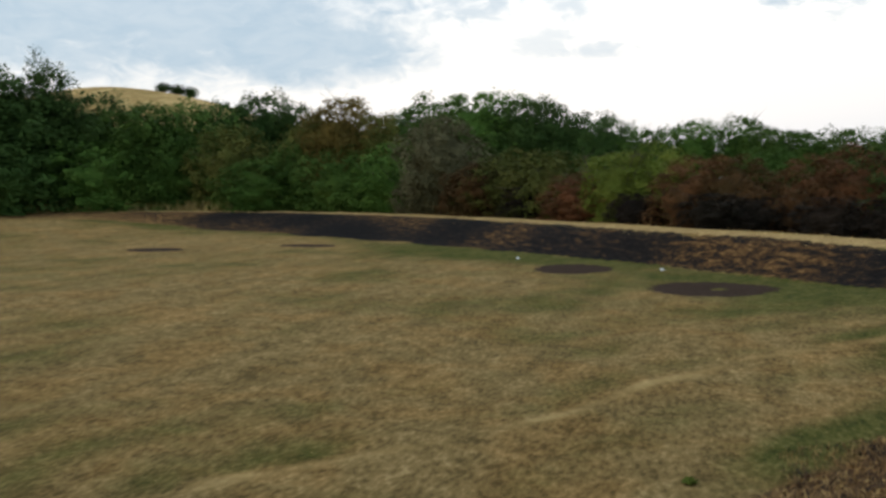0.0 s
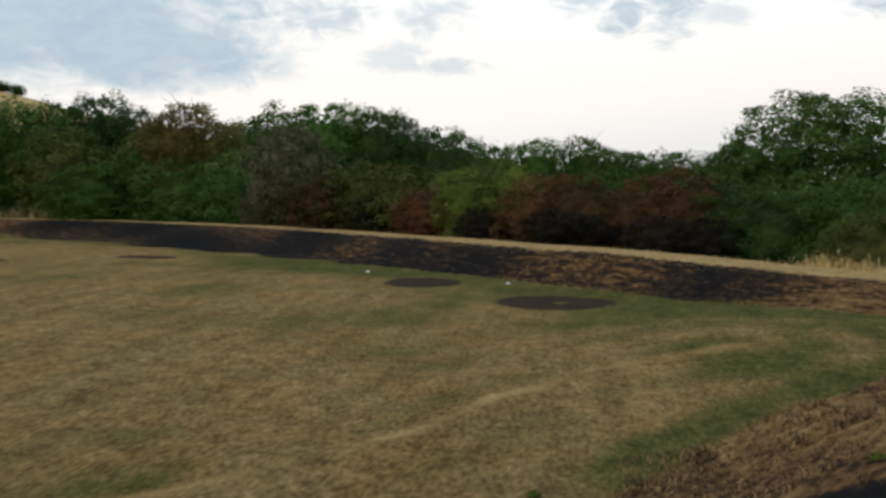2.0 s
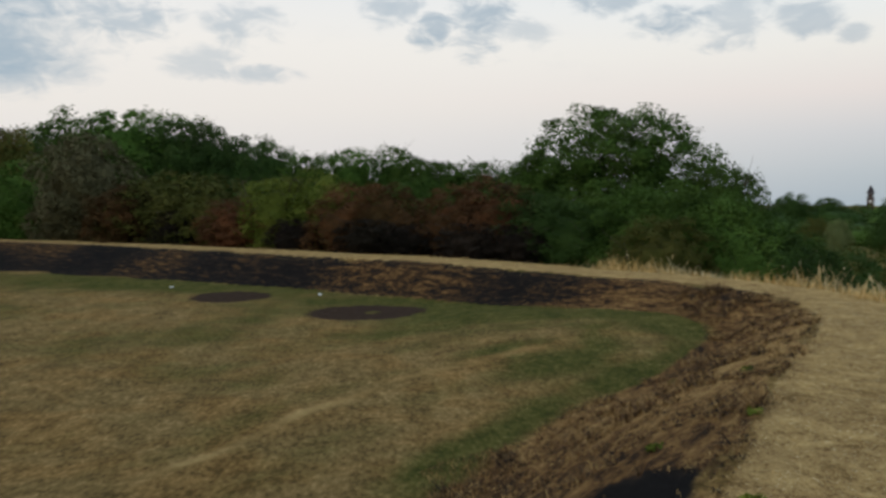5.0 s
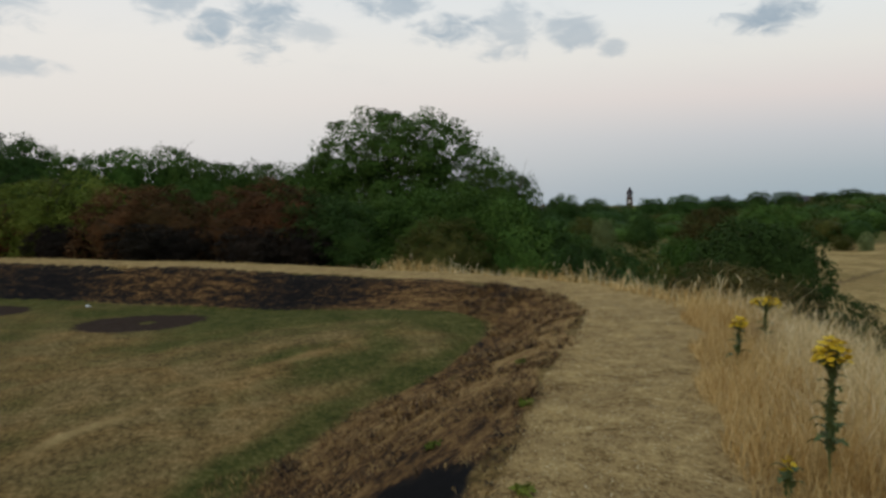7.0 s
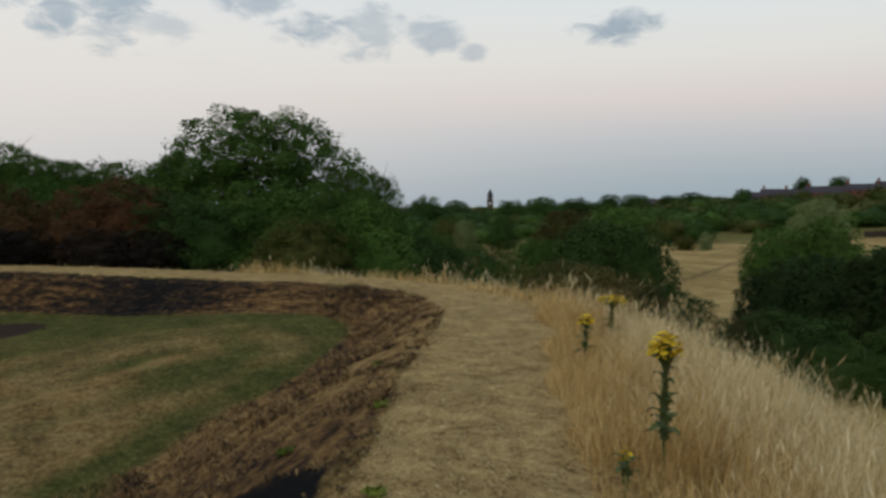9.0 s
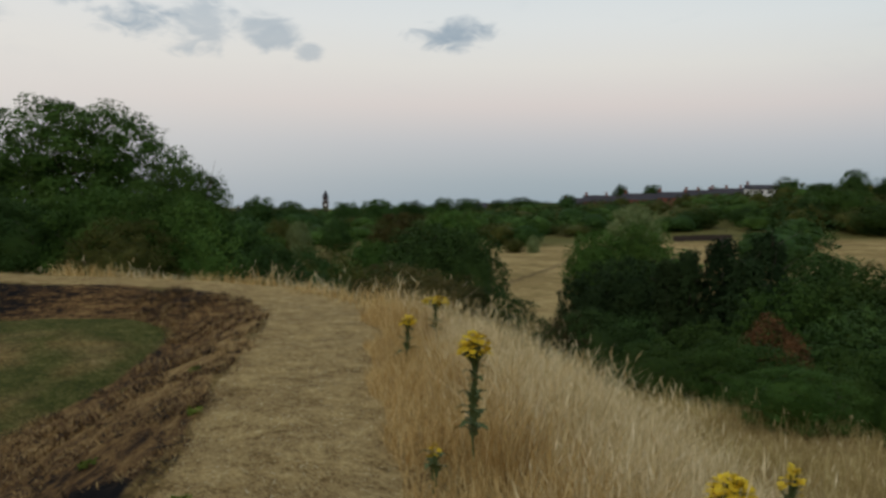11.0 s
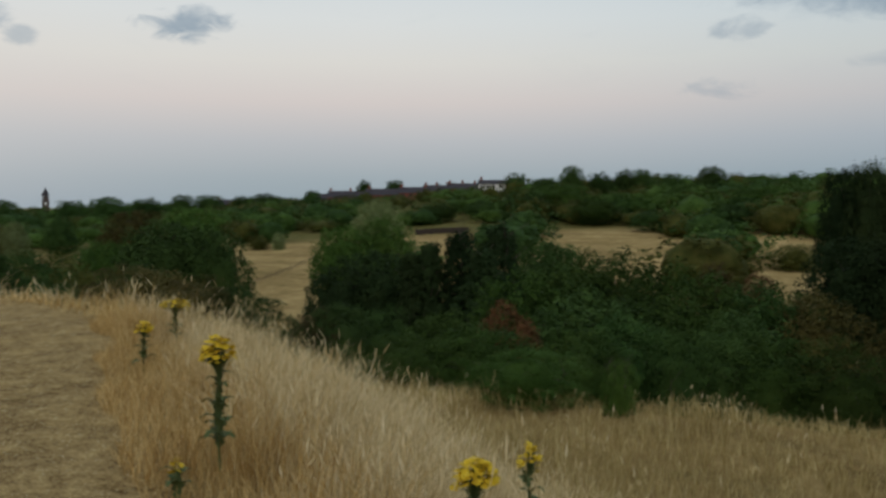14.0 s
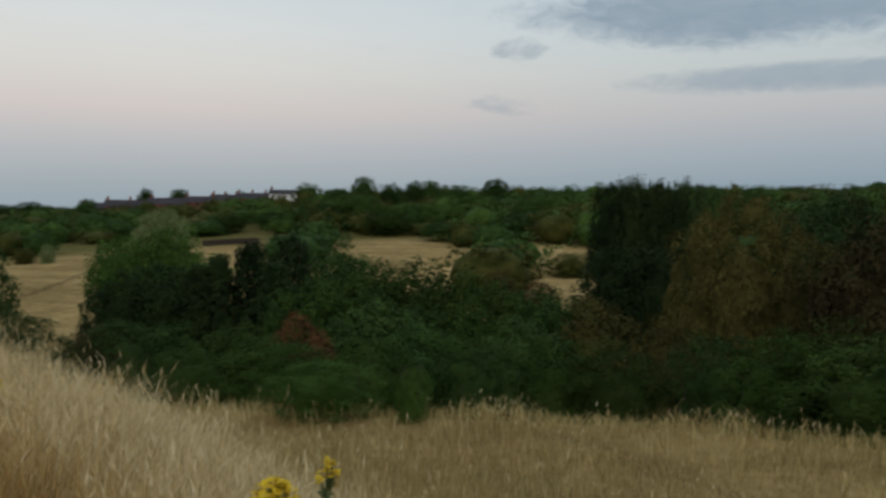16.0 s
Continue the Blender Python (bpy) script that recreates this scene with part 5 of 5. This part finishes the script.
def ragwort(x, y, top, spread, florets, leaves, label):
    base = height(x, y)
    tall = top - base
    ob = tagged(new("ragwort"), label, "wildflower", "ragwort beside the path")
    ob.matrix_basis = pose(x, y, base, 0, 0, x * 100)
    pick = random.Random(int(x * 1000))
    v, f = [], []
    for i in range(7):
        p = Vector((pick.uniform(-0.012, 0.012), pick.uniform(-0.012, 0.012), tall * 0.84 * i / 6 - 0.02))
        for k in range(6):
            v.append(p + Vector((math.cos(k * 1.0472), math.sin(k * 1.0472), 0)) * (0.009 - 0.0008 * i))
            if i:
                f.append((6 * i - 6 + k, 6 * i - 6 + (k + 1) % 6, 6 * i + (k + 1) % 6, 6 * i + k))
    under("stem", fast_mesh("stem", v, f, STEM), ob)
    arms, heads = [], []
    for i in range(florets):
        a, r = pick.uniform(0, 2 * math.pi), spread * math.sqrt(pick.random())
        e = Vector((r * math.cos(a), r * math.sin(a), tall * (1 - 0.10 * (r / spread) ** 2) - pick.uniform(0, 0.07)))
        arms.append((p + Vector((0, 0, -pick.uniform(0, 0.08))), e, 0.0022, 0.0012))
        heads.append(e)
    v, f = tubes(arms, 4)
    spray = under("flower_spray", fast_mesh("flower_spray", v, f, STEM), ob)
    for e in heads:
        under("floret", FLORET, spray, m=Matrix.Translation(e) @ pose(0, 0, 0, pick.uniform(-35, 35), pick.uniform(-35, 35), pick.uniform(0, 360)) @ Matrix.Scale(pick.uniform(1.3, 1.9), 4))
    for i in range(leaves):
        z = tall * (0.26 + 0.58 * i / leaves)
        big = 1.25 - 0.5 * i / leaves
        under("leaf", LEAF_MESH, ob, m=Matrix.Translation((0, 0, z)) @ pose(0, 0, 0, pick.uniform(-15, 15), pick.uniform(-45, 10), i * 137.5 + pick.uniform(-30, 30)) @ Matrix.Scale(big, 4))
    return ob


ragwort(3.66, 4.35, 0.85, 0.105, 130, 30, "tall ragwort with a yellow flower head in dry grass")
ragwort(6.93, 9.02, 0.47, 0.19, 110, 14, "ragwort with wide yellow flower heads in dry grass")
ragwort(5.29, 7.36, 0.50, 0.085, 60, 14, "short ragwort with a yellow flower head in dry grass")
ragwort(3.65, 2.53, 0.43, 0.105, 110, 16, "ragwort with broad yellow flower heads in dry grass")
ragwort(4.30, 2.59, 0.34, 0.06, 36, 16, "slender ragwort with a small yellow head in dry grass")
ragwort(3.12, 4.05, 0.30, 0.03, 12, 5, "small ragwort with few yellow flowers in dry grass")


# ---- litter below the bank ----
for k, (x, y) in enumerate([(-2.5, 23.3), (-7.2, 25.4)]):
    bm = bmesh.new()
    bmesh.ops.create_icosphere(bm, subdivisions=2, radius=0.06)
    for v in bm.verts:
        v.co *= 1 + 0.45 * noise.noise(v.co * 14 + Vector((k * 3.0, 0, 0)))
        v.co.z *= 0.5
    me = bpy.data.meshes.new("crumpled_paper")
    bm.to_mesh(me)
    bm.free()
    me.materials.append(PAPER)
    tagged(new("crumpled_paper", me), "crumpled white scrap of paper on the grass", "litter", "litter on the field").matrix_basis = pose(x, y, height(x, y) + 0.04, 0, 0, k * 50)


# ---- green weeds at the path's edge and on the turf ----
def weed(x, y, wide):
    a = rng.uniform(0, 2 * math.pi, 70)
    r = wide * np.sqrt(rng.random(70))
    px, py = x + r * np.cos(a), y + r * np.sin(a)
    out = np.stack([np.cos(a), np.sin(a), np.full(70, 0.5)], 1)
    p = np.stack([px, py, land(px, py) + 0.015 + 0.03 * rng.random(70)], 1)
    v = leaf_quads(p, 0.055, out, 2.2)
    return tagged(new("weed", fast_mesh("weed", v, quads(70), LEAF_YELLOW)), "low green weed among dry grass", "weed", "weeds by the path")


for x, y in [(2.73, 6.63), (1.92, 4.73), (3.48, 8.57), (-0.53, 7.17), (1.83, 6.25), (3.37, 10.56)]:
    weed(x, y, 0.065)

# ---- grasses ----
def blades(x, y, tall, width, lean, mat, name, label, category="grass", droop=0.35):
    """Bent, tapered blades that stand on the land."""
    k = len(x)
    z = land(x, y)
    a = rng.uniform(0, 2 * math.pi, k)
    side = np.stack([np.cos(a), np.sin(a), np.zeros(k)], 1) * (width * rng.uniform(0.6, 1.3, k))[:, None]
    w = rng.uniform(0, 2 * math.pi, k)
    bend = np.stack([np.cos(w), np.sin(w), np.zeros(k)], 1) * (tall * lean * rng.uniform(0.2, 1.2, k))[:, None]
    root = np.stack([x, y, z - 0.02], 1)
    up_ = np.zeros((k, 3))
    up_[:, 2] = tall
    mid = root + up_ * 0.55 + bend * 0.35
    tip = root + up_ * (1 - droop * lean) + bend
    v = np.stack([root - side, root + side, mid + side * 0.75, mid - side * 0.75, tip + side * 0.15, tip - side * 0.15], 1).reshape(-1, 3)
    i = np.arange(k)[:, None] * 6
    f = np.concatenate([i + np.array([[0, 1, 2, 3]]), i + np.array([[3, 2, 4, 5]])])
    return tagged(new(name, fast_mesh(name, v, f, mat)), label, category, kind="stuff"), tip, bend


def scatter(count, x0, x1, y0, y1, keep):
    x, y = rng.uniform(x0, x1, count), rng.uniform(y0, y1, count)
    s = rim_distance(x, y)
    ok = keep(x, y, s)
    return x[ok], y[ok], -s[ok]


def slope_side(x, y, s):
    return (s < -1.25 - 0.25 * wave(x, y, 2.1)) & ((x * 0.857 - y * 0.514 > -1.0) | ((y > 14) & (x > 5.0) & (s < -1.6))) & (np.hypot(x - 0.3, y - 0.5) > 1.1)


def grass_height(x, y, u):
    return (0.24 + 0.44 * smooth(1.3, 2.4, u) - 0.13 * smooth(5, 9, u)) * (0.8 + 0.28 * wave(x, y, 1.1, 5) + 0.22 * wave(x, y, 3.7, 1)) * (1 - 0.34 * smooth(12, 16, y)) * (1 - 0.55 * smooth(0.9, 0.1, trail(x, y)))


def stand(x, y, u):
    """Heights of single blades: mostly mid-length, a few tall culms."""
    return np.clip(grass_height(x, y, u) * rng.uniform(0.55, 1.25, len(x)) * np.where(rng.random(len(x)) < 0.08, 1.6, 1), 0.06, 1.0)


def sow(x, y, u, width, names):
    """Tawny grass by the path, bleached on the slope, duller on the terrace, each shading into the next."""
    v = u + 0.6 * wave(x, y, 0.9, 2)
    tawny = smooth(3.0, 1.8, v) > rng.random(len(x))
    dull = (smooth(4.5, 9.0, v) > rng.random(len(x))) & ~tawny
    ends = []
    for mask, mat, name, text in ((tawny, STRAW_TALL, names[0], "tall tawny dry grass beside the footpath"), (~tawny & ~dull, STRAW_PALE, names[1], "tall bleached straw-coloured grass on the slope"),
                                  (dull, STRAW_OLIVE, names[2], "dull dry meadow grass below the slope")):
        ends.append(blades(x[mask], y[mask], stand(x[mask], y[mask], u[mask]), width, 0.6, mat, name, text)[1])
    return np.concatenate(ends)


x, y, u = scatter(165000, -1, 8.5, -1.5, 11, lambda x, y, s: slope_side(x, y, s) & (s > -7))
tips = sow(x, y, u, 0.0029, ("tall_grass", "bleached_grass", "slope_grass"))
x, y, u = scatter(95000, 0, 23, -9, 30, lambda x, y, s: slope_side(x, y, s) & ((s < -7) | (x > 8.5) | (y > 11) | (y < -1.5)) & (x < 20.6 - 0.17 * np.clip(y - 2, 0, 20)))
far_tips = sow(x, y, u, 0.008, ("path_side_grass", "bank_grass", "meadow_grass"))


def seed_heads(points, length, width, name):
    k = len(points)
    a = rng.uniform(0, math.pi, k)
    side = np.stack([np.cos(a), np.sin(a), np.zeros(k)], 1) * width
    lean = np.stack([rng.normal(0, 0.3, k), rng.normal(0, 0.3, k), np.ones(k)], 1) * (length * rng.uniform(0.6, 1.4, k))[:, None]
    v = np.stack([points - lean * 0.2, points + lean * 0.3 + side, points + lean, points + lean * 0.3 - side], 1).reshape(-1, 3)
    return tagged(new(name, fast_mesh(name, v, quads(k), STRAW_PALE)), "pale feathery seed heads of dry grass", "grass", kind="stuff")


pick_near = tips[(rng.random(len(tips)) < 0.16) & (tips[:, 2] > land(tips[:, 0], tips[:, 1]) + 0.35)]
seed_heads(pick_near, 0.10, 0.006, "grass_seed_heads")
pick_far = far_tips[(rng.random(len(far_tips)) < 0.12) & (far_tips[:, 2] > land(far_tips[:, 0], far_tips[:, 1]) + 0.35)]
seed_heads(pick_far, 0.13, 0.012, "meadow_seed_heads")

# scorched tufts on the bank
x, y, u = scatter(170000, -14, 8, 0, 36, lambda x, y, s: (s > 0.0) & (s < bank_run(x, y) * 1.05) & (np.hypot(x, y) > 2.5) & (wave(x, y, 2.9, 2) + 0.8 * wave(x, y, 6.3, 1) > 0.1 + 0.5 * smooth(10, 20, np.hypot(x, y))))
far = smooth(8, 24, np.hypot(x, y))
h = (0.03 + 0.06 * np.abs(wave(x, y, 2.2))) * rng.uniform(0.5, 1.5, len(x)) * (1 - 0.5 * far)
brown = (rng.random(len(x)) > far * 1.15) & (np.hypot(x - 1.5, y - 5.3) > 0.55)
blades(x[brown], y[brown], h[brown], 0.005 + 0.006 * far[brown], 0.9, SINGED, "singed_tufts", "singed brown grass tufts on the bank")
blades(x[~brown], y[~brown], h[~brown], 0.004 + 0.010 * far[~brown], 0.9, STUBBLE, "scorched_tufts", "scorched black and brown grass tufts on the bank")
# thick singed thatch on the near bank
x, y, u = scatter(170000, -1, 7.2, 2.4, 17, lambda x, y, s: (s > 0.1) & (s < bank_run(x, y)) & (wave(x, y, 3.4, 2) + 0.9 * wave(x, y, 8.3, 1) > 0.0) & (np.hypot(x - 1.45, y - 5.2) > 0.42))
blades(x, y, (0.05 + 0.11 * np.abs(wave(x, y, 2.6, 3))) * rng.uniform(0.5, 1.5, len(x)), 0.005, 1.7, SINGED, "singed_thatch", "matted singed brown grass on the near bank", droop=0.45)
# straw fringe at the foot of the bank
x, y, u = scatter(150000, -4, 8, 2, 20, lambda x, y, s: (np.abs(s / bank_run(x, y) - 0.9 + 0.12 * wave(x, y, 1.8)) < 0.13) & (wave(x, y, 1.3, 6) > -0.35))
blades(x, y, 0.085 * rng.uniform(0.4, 1.5, len(x)), 0.0035, 1.0, SINGED, "bank_fringe", "ragged straw fringe at the foot of the bank")
# short straw along the path's edges and over the far bank's top
x, y, u = scatter(180000, -16, 9, -1, 38, lambda x, y, s: (s < 0.35) & (s > -1.75) & ((s > -0.35) | (s < -1.2) | (rng.random(len(s)) < 0.22)) & (np.hypot(x, y) > 1.6))
far = smooth(8, 24, np.hypot(x, y))
blades(x, y, (0.05 - 0.03 * far) * rng.uniform(0.4, 1.6, len(x)), 0.0025 + 0.006 * far, 1.0, STRAW_TALL, "path_straw", "short trampled straw along the footpath")
# rank dry growth below the dark trees at the bank's far end
x, y, u = scatter(26000, -60, -30, 26, 46, lambda x, y, s: (s < -0.8) & (s > -6) & (wave(x, y, 0.7, 4) > -0.4))
blades(x, y, 0.7 * rng.uniform(0.4, 1.3, len(x)), 0.022, 0.5, STRAW_OLIVE, "rank_grass", "rank dry grass below the dark trees")
# loose straw trodden into the near path
x, y, u = scatter(90000, -1.5, 8, 1.6, 14, lambda x, y, s: (s < 0.1) & (s > -1.7) & (np.hypot(x - 0.3, y - 0.5) > 1.3))
blades(x, y, 0.034 * rng.uniform(0.4, 1.7, len(x)), 0.003, 2.6, STRAW_PALE, "trodden_straw", "loose straw trodden into the footpath", droop=0.3)
# rough straw fringe between path and hedge
x, y, u = scatter(60000, -46, 10, 14, 50, lambda x, y, s: (s < -1.2) & (s > -3.6) & (wave(x, y, 0.8) > -0.5))
blades(x, y, 0.07 * rng.uniform(0.4, 1.8, len(x)), 0.010, 0.7, STRAW_TALL, "fringe_grass", "dry grass fringe between footpath and hedge")
# mown turf near the bank
x, y, u = scatter(36000, -12, 6, 4.5, 17, lambda x, y, s: (s > bank_run(x, y) * 0.95) & (np.hypot(x, y) < 17) & (wave(x, y, 1.7, 3) + wave(x, y, 5.1, 2) > -0.3))
blades(x, y, 0.035 * rng.uniform(0.5, 1.7, len(x)), 0.004, 1.0, TURF, "mown_turf", "short mown dry turf of the field")
